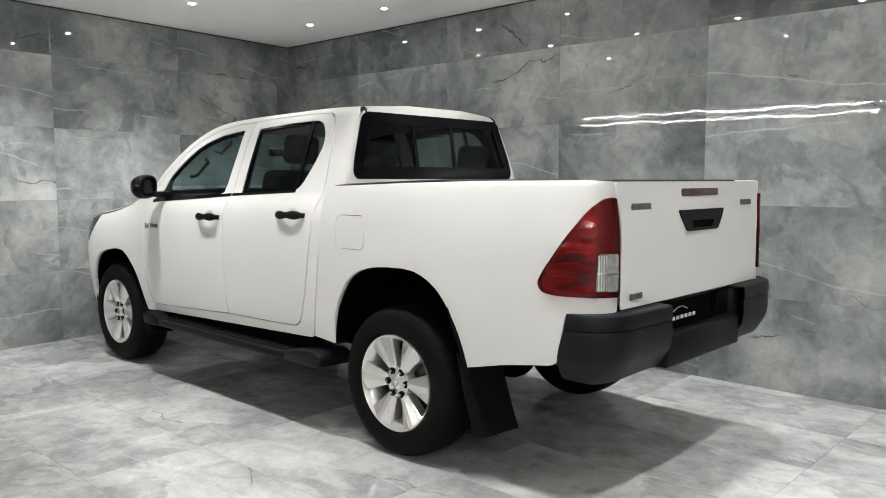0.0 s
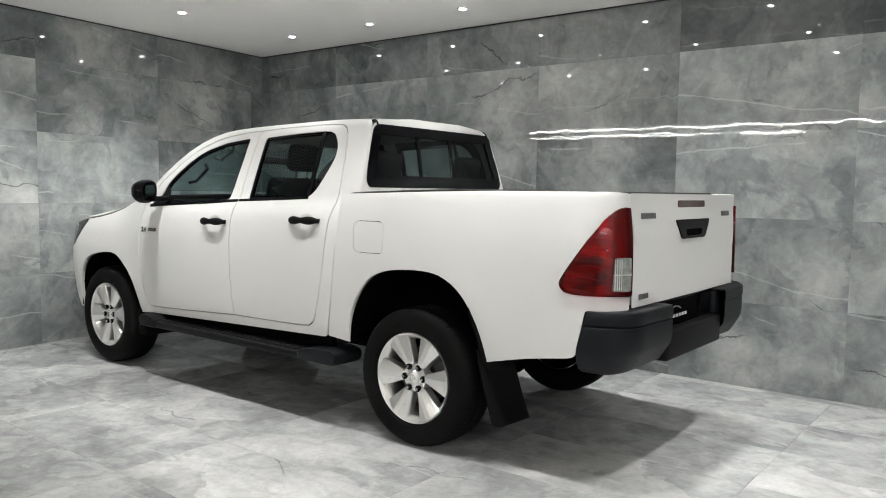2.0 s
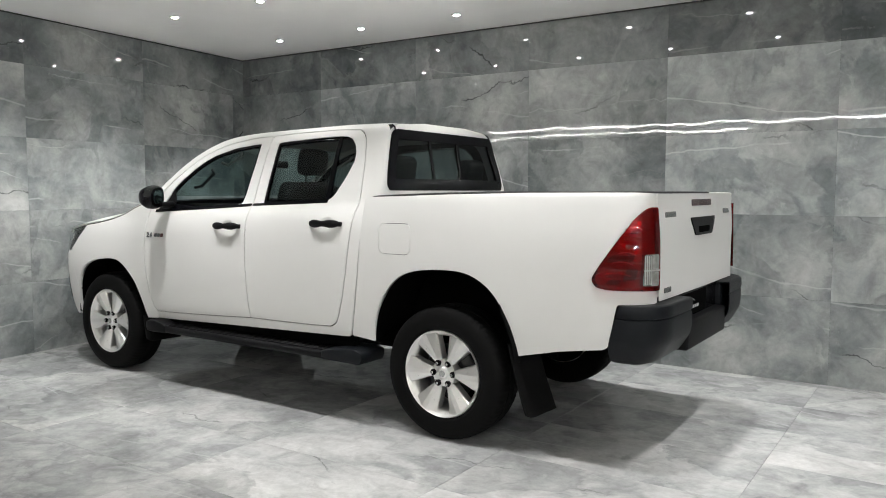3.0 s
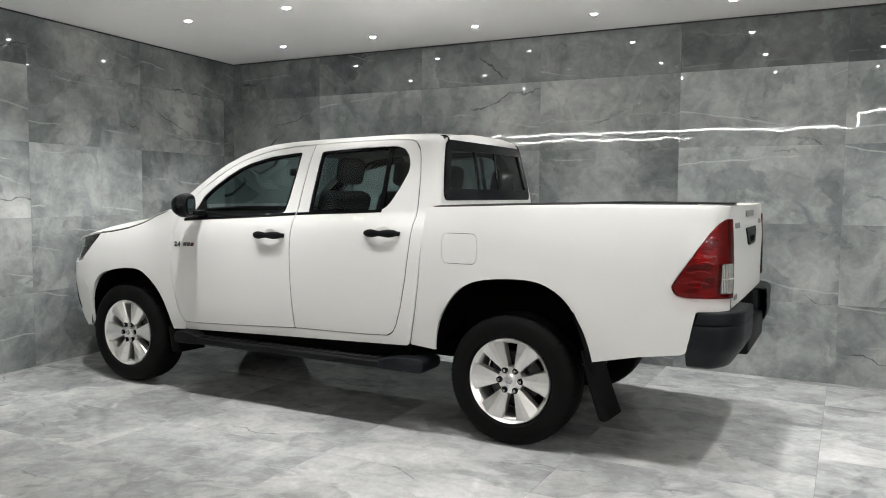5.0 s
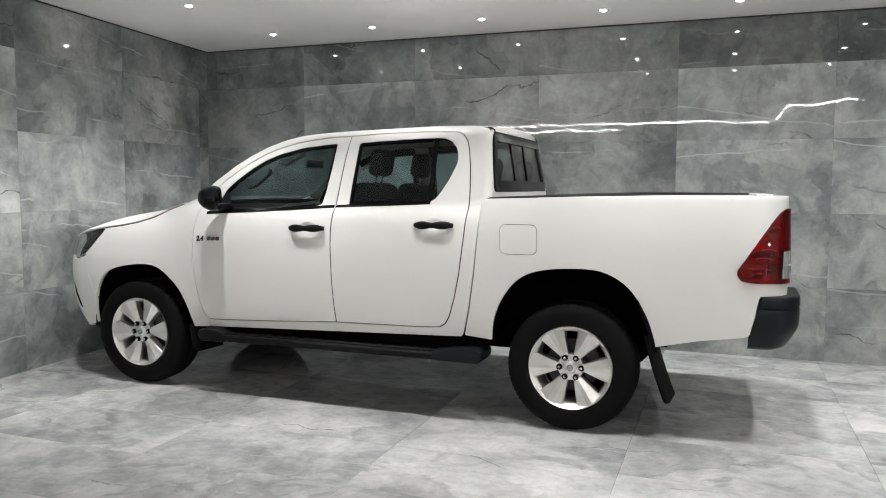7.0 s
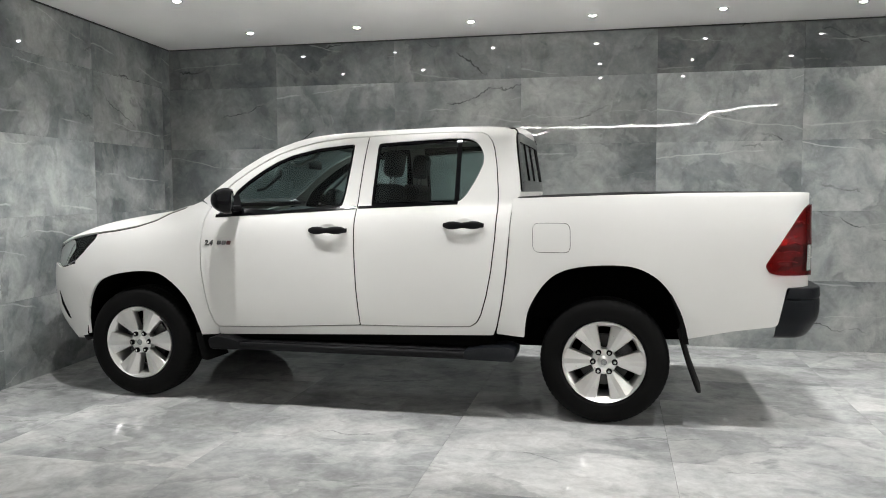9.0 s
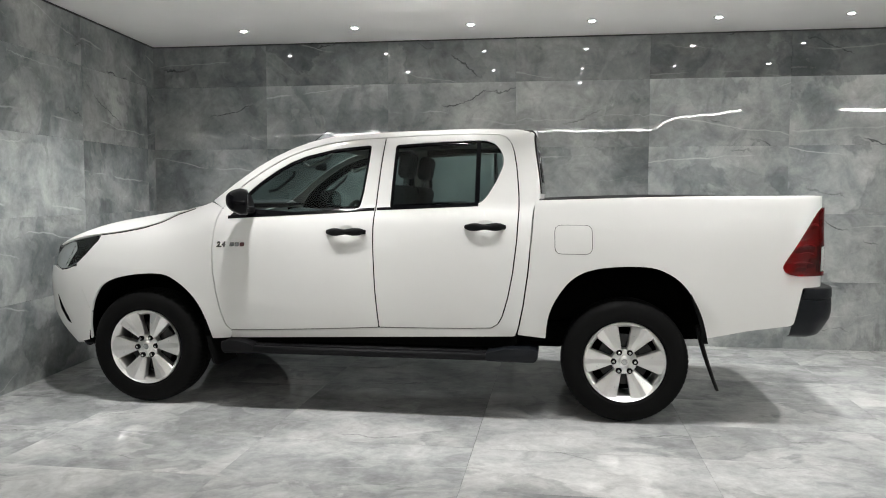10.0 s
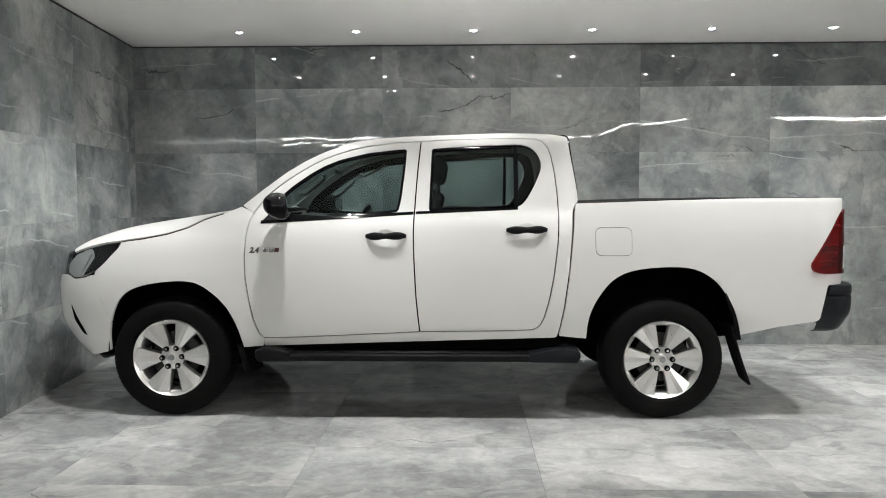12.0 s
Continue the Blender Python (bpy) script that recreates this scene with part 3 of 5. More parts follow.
for side in (-1, 1):
    hand = side
    cab = panel("cab_side", rounded(CAB_RING, 0.012), cab_skin, M_PAINT, T, side=side, step=0.045, depth=0.012, fine=[2.46 + 0.012 * i for i in range(12)])
    panel("door_seal", rounded(DOORS, 0.02), proud(cab_skin, -0.019), M_UNDER, cab, holes=[shrink(rounded(FWIN, 0.02), 0.002), shrink(rounded(RWIN, 0.02), 0.002)], side=side, step=0.08, depth=0.006)
    panel("inner_trim", rounded(CAB_RING, 0.012), proud(cab_skin, -0.024), M_LINER, cab, "dark grey trim inside the pillars", side=side, step=0.08, depth=0.004)
    for nm, outline, win in (("front_door", FRONT_DOOR, FWIN), ("rear_door", REAR_DOOR, RWIN)):
        w = rounded(win, 0.02)
        hx, hz = (1.378, 1.144) if nm == "front_door" else (2.250, 1.181)
        dish = [(hx + 0.062 * math.cos(2 * math.pi * i / 28), hz + 0.005 + 0.038 * math.sin(2 * math.pi * i / 28)) for i in range(28)]
        door = panel(nm, shrink(rounded(outline, 0.012), 0.0045), cab_skin, M_PAINT, T, holes=[w, dish], side=side, step=0.045, depth=0.008)
        # black weather strip round the glass, then the glass, a little deeper
        strip = shrink(w, -0.001)
        panel("window_seal", strip, proud(cab_skin, -0.006), M_GLOSSBLACK, door, "gloss black window seal", holes=[shrink(w, 0.016)], side=side, depth=0.02)
        panel("window_pane", shrink(w, 0.012), proud(cab_skin, -0.012), M_GLASS, door, "dark tinted side window", side=side, depth=0.003)
        panel("belt_moulding", [(win[0][0] + 0.0 if nm == "front_door" else 1.56, (1.222 if nm == "front_door" else 1.279)), ((1.545 if nm == "front_door" else 2.2), (1.277 if nm == "front_door" else 1.306)), ((1.545 if nm == "front_door" else 2.2), (1.294 if nm == "front_door" else 1.324)), (win[0][0] if nm == "front_door" else 1.56, 1.240 if nm == "front_door" else 1.294)], proud(cab_skin, 0.004), M_GLOSSBLACK, door, "black moulding along the window sill", side=side, depth=0.01)
        if nm == "front_door":
            panel("sail_panel", rounded([(0.595, 1.24), (0.67, 1.325), (0.705, 1.385), (0.735, 1.33), (0.755, 1.25)], 0.01), proud(cab_skin, -0.004), M_BLACK, door, "black corner piece behind the mirror", side=side, depth=0.01)
        else:
            panel("division_bar", [(2.176, 1.318), (2.205, 1.322), (2.203, 1.722), (2.177, 1.722)], proud(cab_skin, -0.004), M_GLOSSBLACK, door, "black bar dividing the rear side glass", side=side, depth=0.01)
        # recess and pull handle
        y0 = -cab_skin(hx, hz).y
        def cup(u, v, hx=hx, hz=hz):
            a = 2 * math.pi * u
            p = cab_skin(hx + 0.062 * v * math.cos(a), hz + 0.005 + 0.038 * v * math.sin(a))
            p.y = (p.y + 0.013 * (1 - v ** 2) ** 1.5) * -hand
            return p
        cb = grid(28, 6, cup)
        bmesh.ops.remove_doubles(cb, verts=cb.verts, dist=1e-4)
        part("handle_cup", thicken(cb, 0.002), M_PAINT, door, "white dished cup behind the door handle")
        hb = bmesh.new()
        secs = []
        for i in range(17):
            u = i / 16
            x = hx + 0.127 * (2 * u - 1)
            lift = 0.012 + 0.026 * math.sin(math.pi * u) ** 0.6
            ry = 0.010 + 0.004 * abs(2 * u - 1)
            rz = 0.0165 + 0.008 * math.sin(math.pi * abs(2 * u - 1)) ** 1.5
            if i in (0, 1, 15, 16):
                rz *= 0.45 if i in (0, 16) else 0.85
                ry *= 0.4 if i in (0, 16) else 0.85
            secs.append([hb.verts.new((x, hand * (y0 + lift + ry * math.cos(a)), hz + 0.004 * u + rz * math.sin(a))) for a in (2 * math.pi * j / 12 for j in range(12))])
        for i in range(16):
            for j in range(12):
                hb.faces.new((secs[i][j], secs[i][(j + 1) % 12], secs[i + 1][(j + 1) % 12], secs[i + 1][j]))
        hb.faces.new(secs[0]), hb.faces.new(secs[-1])
        bmesh.ops.recalc_face_normals(hb, faces=hb.faces)
        part("door_handle", hb, M_BLACK, door, "matt black pull handle")
        for ex in (-0.105, 0.105):
            part("handle_foot", box((hx + ex - 0.02, min(hand * (y0 - 0.01), hand * (y0 + 0.02)), hz - 0.013), (hx + ex + 0.02, max(hand * (y0 - 0.01), hand * (y0 + 0.02)), hz + 0.015), 0.006), M_BLACK, door)

    panel("wing_seam", [(0.42, 0.44), (0.60, 0.46), (0.60, 0.50), (0.53, 0.62), (0.49, 0.85), (0.48, 1.05), (0.50, 1.28), (0.40, 1.28), (0.41, 0.85)], proud(cab_skin, -0.019), M_UNDER, T, side=side, step=0.08, depth=0.006)
    # front wing: from the wheel arch up to the bonnet, back to the door
    wing = [(0.470, 0.440), (0.598, 0.450)] + EDGE[37:28:-1] + [(0.448, 1.328)] + HOODLINE[::-1] + [(-0.32, 1.07), (-0.41, 0.98), (-0.49, 0.920), (-0.50, 0.86), (-0.44, 0.75)] + [(-0.372, 0.60)] + dense(ease(dense(ARCH_F[::-1], 3), 0.5))[24:-1]
    panel("front_wing", shrink(rounded(wing, 0.008), 0.001), wing_skin, M_PAINT, T, side=side, step=0.04)
    seam = [(-0.30, 1.108)] + HOODLINE
    panel("bonnet_seam", [(p[0], p[1] + 0.001) for p in seam] + [(p[0], p[1] - 0.0045) for p in seam[::-1]], proud(wing_skin, 0.0015), M_UNDER, T, "dark shut line below the bonnet edge", side=side, depth=0.003)
    # wheel arch liners
    for arch in (ARCH_F[::-1], ARCH_R):
        mid = sum(p[0] for p in arch) / len(arch)
        edge = rounded([(mid + (p[0] - mid) * 0.995, p[1] + 0.004) for p in dense(ease(dense(arch, 2), 0.6), 3)], 0.03)

        def liner(u, v, edge=edge):
            i = 1 + u * (len(edge) - 7)
            k = int(i)
            a, b = edge[k], edge[k + 1]
            f = i - k
            return ((a[0] * (1 - f) + b[0] * f), hand * (0.868 - 0.40 * v), (a[1] * (1 - f) + b[1] * f) + 0.02 * min(1, 6 * v))
        part("arch_liner", thicken(grid(60, 4, liner), 0.004), M_UNDER, T)
        well = prism([(mid - 0.56, 0.42), (mid + 0.50, 0.46), (mid + 0.50, 0.80), (mid + 0.35, 0.98), (mid - 0.40, 0.98), (mid - 0.56, 0.75)], 1, hand * 0.50, hand * 0.47)
        part("well_wall", well, M_UNDER, T)
    # bed side with its fuel flap
    bed = [(2.551, 1.345), (2.537, 1.14), (2.516, 0.90), (2.489, 0.70), (2.461, 0.56), (2.452, 0.522)] + dense(ease(dense(ARCH_R, 2), 0.6), 3) + [(3.80, 0.584), (4.02, 0.618), (4.042, 0.630), (4.077, 0.815), (4.084, 0.843), (4.32, 0.845), (4.326, 1.0), (4.326, 1.372), (4.15, 1.377), (3.60, 1.374), (3.15, 1.364), (2.80, 1.352)]
    TAIL = [(3.972, 0.965), (3.992, 0.922), (4.04, 0.911), (4.322, 0.905), (4.322, 1.312), (4.245, 1.306), (4.19, 1.284), (4.14, 1.238), (4.08, 1.155), (4.015, 1.045)]
    bedside = panel("bed_side", rounded(bed, 0.012), bed_skin, M_PAINT, T, holes=[rounded(FUEL, 0.045, 6), rounded(TAIL, 0.02)], side=side, step=0.04, fine=[3.94 + 0.025 * i for i in range(16)])
    panel("flap_recess", shrink(rounded(FUEL, 0.045, 6), -0.01), proud(bed_skin, -0.014), M_UNDER, bedside, side=side, depth=0.005)
    panel("fuel_flap", shrink(rounded(FUEL, 0.045, 6), 0.0035), bed_skin, M_PAINT, bedside, "white fuel filler flap", side=side, depth=0.01)
    lamp = panel("tail_light", shrink(rounded(TAIL, 0.02), 0.003), ribbed(bed_skin, 0.014), M_RED, T, "large red rear lamp with a clear reversing section", holes=[rounded([(4.195, 0.933), (4.310, 0.930), (4.310, 1.085), (4.205, 1.085)], 0.012)], side=side, step=0.009, depth=0.03)
    rev = panel("reversing_lens", rounded([(4.197, 0.935), (4.308, 0.932), (4.308, 1.083), (4.207, 1.083)], 0.012), proud(bed_skin, 0.013), M_CLEAR, lamp, "clear reversing lamp lens", side=side, step=0.02, depth=0.01)
    for k in range(4):
        panel("lens_rib", [(4.206 + 0.011 * k, 0.94), (4.2105 + 0.011 * k, 0.94), (4.2105 + 0.011 * k, 1.078), (4.206 + 0.011 * k, 1.078)], proud(bed_skin, 0.0145), M_ALLOY, rev, side=side, step=0.03, depth=0.003)
    for s0, s1, z0 in ((4.145, 4.195, 1.205), (4.085, 4.165, 1.085), (4.06, 4.15, 1.040), (4.03, 4.14, 0.985)):
        arc = [(s0 + (s1 - s0) * i / 10, z0 + 0.012 * math.sin(math.pi * (0.15 + 0.085 * i))) for i in range(11)]
        panel("reflector_rim", arc + [(p[0], p[1] - 0.006) for p in arc[::-1]], proud(bed_skin, 0.004), M_RIM, lamp, "bright rim inside the rear lamp", side=side, step=0.03, depth=0.02)
    for s0, s1, z0, h in ((4.035, 4.150, 1.062, 0.018), (4.105, 4.165, 0.985, 0.030), (4.030, 4.090, 0.950, 0.012), (4.130, 4.175, 1.190, 0.010)):
        panel("lamp_socket", rounded([(s0, z0 - h), (s1, z0 - h * 0.7), (s1 + 0.012, z0 + h), (s0 + 0.02, z0 + h)], 0.01), proud(bed_skin, 0.001), M_SOCKET, lamp, "dark bulb opening inside the rear lamp", side=side, step=0.03, depth=0.01)
    panel("lens_division", [(4.200, 1.005), (4.307, 1.004), (4.307, 1.010), (4.200, 1.011)], proud(bed_skin, 0.0155), M_ALLOY, rev, side=side, step=0.03, depth=0.004)
    panel("reflector", shrink(rounded(TAIL, 0.02), 0.006), stepped(bed_skin), M_REFLEX, lamp, "stepped red reflector behind the lens", side=side, step=0.009, depth=0.01)
    # headlamp and bumper corner
    HEAD = [(-0.735, 1.030), (-0.60, 1.062), (-0.45, 1.090), (-0.31, 1.112), (-0.322, 1.068), (-0.41, 0.978), (-0.49, 0.922), (-0.60, 0.885), (-0.73, 0.872), (-0.86, 0.90), (-0.88, 0.96)]
    hl = panel("headlight", shrink(rounded(HEAD, 0.012), 0.003), proud(wing_skin, 0.002), M_LAMPGLASS, T, "clear headlight cover with a smoked rear corner", side=side, depth=0.004, step=0.03)
    panel("lamp_bowl", shrink(rounded(HEAD, 0.012), 0.004), proud(wing_skin, -0.015), M_SILVER, hl, "silvery reflector bowl", side=side, depth=0.003, step=0.03)
    for d, w in ((0.06, 0.009),):
        panel("lamp_fin", rounded([(-0.70 + d, 0.905), (-0.70 + d + w, 0.903), (-0.60 + d + w, 1.035), (-0.60 + d, 1.033)], 0.004), proud(wing_skin, -0.008), M_CHROME, hl, "bright chrome fin", side=side, depth=0.008, step=0.03)
    panel("smoked_corner", shrink(rounded([(-0.56, 1.066), (-0.31, 1.112), (-0.322, 1.068), (-0.41, 0.978), (-0.49, 0.924), (-0.61, 0.888), (-0.57, 0.94), (-0.505, 1.01), (-0.52, 1.05)], 0.008), 0.004), proud(wing_skin, -0.004), M_GLOSSBLACK, hl, "black corner of the headlight", side=side, depth=0.004, step=0.03)
    BUMP = [(-0.398, 0.412), (-0.388, 0.533), (-0.372, 0.60), (-0.44, 0.75), (-0.50, 0.905), (-0.60, 0.880), (-0.73, 0.867), (-0.86, 0.893), (-0.98, 0.89), (-1.20, 0.84), (-1.74, 0.82), (-1.74, 0.62), (-1.45, 0.58), (-1.2, 0.52), (-1.2, 0.40), (-1.74, 0.42), (-1.74, 0.33), (-1.20, 0.335), (-0.95, 0.345), (-0.75, 0.362), (-0.55, 0.385)]
    SLOT = [(-0.765, 0.705), (-0.70, 0.630), (-0.63, 0.557), (-0.60, 0.510), (-0.645, 0.525), (-0.735, 0.610)]
    fb = panel("front_bumper", shrink(rounded(BUMP, 0.02), 0.002), wing_skin, M_PAINT, T, side=side, step=0.05)
    panel("fog_lamp_slot", rounded(SLOT, 0.01), proud(wing_skin, 0.003), M_UNDER, fb, "black slot in the bumper corner", side=side, depth=0.01)
    panel("grille_half", [(-0.90, 0.868), (-1.0, 0.845), (-1.74, 0.825), (-1.74, 1.04), (-1.3, 1.04), (-0.93, 1.02)], proud(wing_skin, -0.02), M_BLACK, T, "black radiator grille", side=side, step=0.05)
    panel("air_intake", [(-1.18, 0.39), (-1.74, 0.41), (-1.74, 0.63), (-1.45, 0.59), (-1.18, 0.53)], proud(wing_skin, -0.03), M_BLACK, T, "black lower air intake", side=side, step=0.06)
    panel("bumper_lip", [(-0.40, 0.37), (-0.55, 0.37), (-1.2, 0.33), (-1.74, 0.325), (-1.74, 0.29), (-1.2, 0.30), (-0.5, 0.345)], proud(wing_skin, -0.03), M_BLACK, T, side=side, step=0.08)

    # mirror
    mb = bmesh.new()
    bmesh.ops.create_uvsphere(mb, u_segments=24, v_segments=14, radius=1)
    for v in mb.verts:
        c = v.co
        c.x = (abs(c.x) ** 0.8) * (1 if c.x > 0 else -1)
        c.z = (abs(c.z) ** 0.7) * (1 if c.z > 0 else -1)
        c.y = (abs(c.y) ** 0.75) * (1 if c.y > 0 else -1)
        if c.x > 0.5:
            c.x = 0.5 + (c.x - 0.5) * 0.12
        taper = 1 - 0.28 * max(0, -c.x)
        v.co = Vector((0.730 + 0.088 * c.x, hand * (0.988 + 0.088 * c.y * taper), 1.334 + 0.080 * c.z * taper - 0.012 * c.y - 0.008 * c.x))
    turn_in = Matrix.Translation((0.74, hand * 0.988, 0)) @ Matrix.Rotation(radians(-20 * hand), 4, "Z") @ Matrix.Translation((-0.74, -hand * 0.988, 0))
    bmesh.ops.transform(mb, matrix=turn_in, verts=mb.verts)
    mir = part("side_mirror", mb, M_GLOSSBLACK, T, "gloss black door mirror", angle=60)
    part("mirror_glass", prism(rounded([(hand * 0.936, 1.292), (hand * 1.040, 1.284), (hand * 1.040, 1.374), (hand * 0.936, 1.382)], 0.035, 5), 0, 0.774, 0.7800), M_MIRROR, mir, "silvered mirror glass", at=turn_in)
    part("mirror_arm", box((0.70, min(hand * 0.82, hand * 0.93), 1.262), (0.765, max(hand * 0.82, hand * 0.93), 1.300), 0.012), M_BLACK, mir)

    # running board: long black step with raised end caps and a ribbed tread
    rb = tagged(new("running_board"), "black plastic side step with ribbed tread", "")
    rb.parent = T
    ys = lambda a, b: (min(hand * a, hand * b), max(hand * a, hand * b))
    a, b = ys(0.74, 0.945)
    part("step_body", box((0.60, a, 0.368), (2.50, b, 0.414), 0.016, 3), M_BLACK, rb)
    for i in range(5):
        a, b = ys(0.78 + 0.03 * i, 0.793 + 0.03 * i)
        part("tread_rib", box((0.76, a, 0.412), (2.33, b, 0.422), 0.003, 1), M_BLACK, rb)
    for x0, x1, x2 in ((0.56, 0.62, 0.78), (2.58, 2.52, 2.26)):
        pr = [(x0, 0.395), (x0 + (x1 - x0) * 0.3, 0.364), (x2, 0.366), (x2, 0.422), (x1 + (x2 - x1) * 0.55, 0.446), (x1, 0.455), (x0, 0.436)]
        cap = prism(rounded(pr, 0.018), 1, hand * 0.72, hand * 0.950, 0.014)
        # light put into the material: paler plastic for the lit rear cap only
        part("end_cap", cap, M_BUMPER if x0 > 2 else M_BLACK, rb, "dark grey moulded end of the step")
    for x in (0.9, 1.55, 2.2):
        a, b = ys(0.45, 0.80)
        part("bracket", box((x - 0.025, a, 0.385), (x + 0.025, b, 0.43), 0.006, 1), M_STEEL, rb)
    a, b = ys(0.80, 0.846)
    part("rocker_panel", box((0.50, a, 0.43), (2.45, b, 0.53), 0.01), M_UNDER, T)

    # mud flaps
    for x, top, low, lean in ((3.532, 0.59, 0.215 if side < 0 else 0.42, 0.115), (0.46, 0.46, 0.27, 0.05)):
        mf = grid(16, 10, lambda u, v: (x + lean * v * (0.75 + 0.25 * v) + 0.022 * (1 - u) - 0.015 * max(0, (u - 0.8) / 0.2) ** 2, hand * (0.62 + 0.262 * u + 0.012 * v * u), top + (low - top) * v - 0.03 * (1 - v) * max(0, 1 - 3 * u) + 0.02 * v * max(0, (u - 0.8) / 0.2) ** 2))
        part("mud_flap", thicken(mf, 0.014), M_RUBBER, T, "black rubber mud flap")
    panel("flap_edge", dense([(3.469, 0.800), (3.487, 0.764), (3.526, 0.686), (3.557, 0.590), (3.576, 0.500)], 3) + dense([(3.545, 0.500), (3.532, 0.590), (3.502, 0.686), (3.470, 0.764)], 3), proud(bed_skin, 0.003), M_RUBBER, T, "black rubber edge behind the wheel", side=side, step=0.05, depth=0.03)


# ---- wheels ----
def wheel_mesh():
    tw = 0.132
    prof = [(0.226, -tw + 0.06), (0.240, -tw + 0.042), (0.249, -tw + 0.016), (0.264, -tw + 0.004), (0.300, -tw), (0.335, -tw + 0.006), (0.358, -tw + 0.018), (0.372, -tw + 0.036), (0.379, -tw + 0.062), (0.380, -0.03), (0.376, -0.028), (0.376, -0.022), (0.381, -0.02), (0.381, 0.02), (0.376, 0.022), (0.376, 0.028), (0.380, 0.03), (0.379, tw - 0.062), (0.372, tw - 0.036), (0.358, tw - 0.018), (0.335, tw - 0.006), (0.30, tw), (0.262, tw - 0.003), (0.236, tw - 0.012), (0.222, tw - 0.03)]
    n = 288
    tyre = lathe(prof, n)
    for v in tyre.verts:
        r = math.hypot(v.co.x, v.co.z)
        k = round(math.atan2(v.co.z, v.co.x) / (2 * math.pi) * n) % 4
        if k == 3 and r > 0.3565 and abs(v.co.y) > 0.065:
            f = (r - (0.0035 if r > 0.37 else 0.0012)) / r
            v.co.x *= f
            v.co.z *= f
    return tyre


def rim_barrel():
    return lathe([(0.222, -0.104), (0.236, -0.118), (0.239, -0.112), (0.233, -0.100), (0.219, -0.094), (0.206, -0.080), (0.200, -0.02), (0.205, 0.06), (0.222, 0.10)], 64)


def spoke_mesh():
    """One broad, ridged spoke along +x; the outer face looks to -y."""
    bm = bmesh.new()
    rows = []
    for r, half, y, ridge, flat in ((0.045, 0.024, -0.084, 0.008, 0.6), (0.080, 0.026, -0.086, 0.017, 0.40), (0.228, 0.077, -0.102, 0.013, 0.20), (0.233, 0.080, -0.104, 0.0, 0.20)):
        ts = (-1.0, -0.92, -flat, flat, 0.92, 1.0)
        ys = (0.009, 0.002, -ridge, -ridge, 0.002, 0.009)
        rows.append([bm.verts.new((math.sqrt(max(r * r - (half * t) ** 2, 1e-6)) if r > 0.2 else r, y + d, half * t)) for t, d in zip(ts, ys)])
    for i in range(len(rows) - 1):
        for j in range(5):
            bm.faces.new((rows[i][j], rows[i][j + 1], rows[i + 1][j + 1], rows[i + 1][j]))
    bmesh.ops.recalc_face_normals(bm, faces=bm.faces)
    border = [e for e in bm.edges if len(e.link_faces) == 1]
    g = bmesh.ops.extrude_edge_only(bm, edges=border)["geom"]
    bmesh.ops.translate(bm, vec=(0, 0.045, 0), verts=[v for v in g if isinstance(v, bmesh.types.BMVert)])
    bmesh.ops.recalc_face_normals(bm, faces=bm.faces)
    return bm


TYRE = mesh_of("tyre", wheel_mesh(), M_RUBBER, angle=30)
BARREL = mesh_of("rim", rim_barrel(), M_ALLOY, angle=50)
SPOKE = mesh_of("spoke", spoke_mesh(), M_ALLOY, angle=7)
CAP = mesh_of("hub_cap", lathe([(0.0, -0.108), (0.020, -0.107), (0.030, -0.103), (0.036, -0.094), (0.050, -0.092), (0.072, -0.090), (0.076, -0.08), (0.076, -0.04)], 36), M_ALLOY, angle=35)
NUTWELL = mesh_of("nut_recess", lathe([(0.0, -0.0035), (0.0165, -0.0035), (0.0175, -0.001), (0.0175, 0.01)], 20), M_GLOSSBLACK)
NUT = mesh_of("lug_nut", lathe([(0.0, -0.018), (0.005, -0.017), (0.0085, -0.012), (0.009, 0.0)], 6), M_CHROME, smooth=False)
DISC = mesh_of("brake_disc", lathe([(0.05, -0.02), (0.155, -0.02), (0.155, 0.004), (0.05, 0.004)], 40), M_STEEL, angle=30)
BADGE = mesh_of("cap_emblem", lathe([(0.0, -0.0015), (0.013, -0.0015), (0.014, 0.0), (0.017, 0.0), (0.0175, -0.002), (0.019, -0.002), (0.0195, 0.0)], 24), M_CHROME)
SHIELD = mesh_of("brake_shield", lathe([(0.0, 0.09), (0.19, 0.09), (0.214, 0.098), (0.214, 0.104), (0.0, 0.104)], 40), M_UNDER, angle=30)
CALIPER = mesh_of("brake_caliper", box((0.10, -0.045, -0.06), (0.172, 0.03, 0.06), 0.012), M_STEEL)


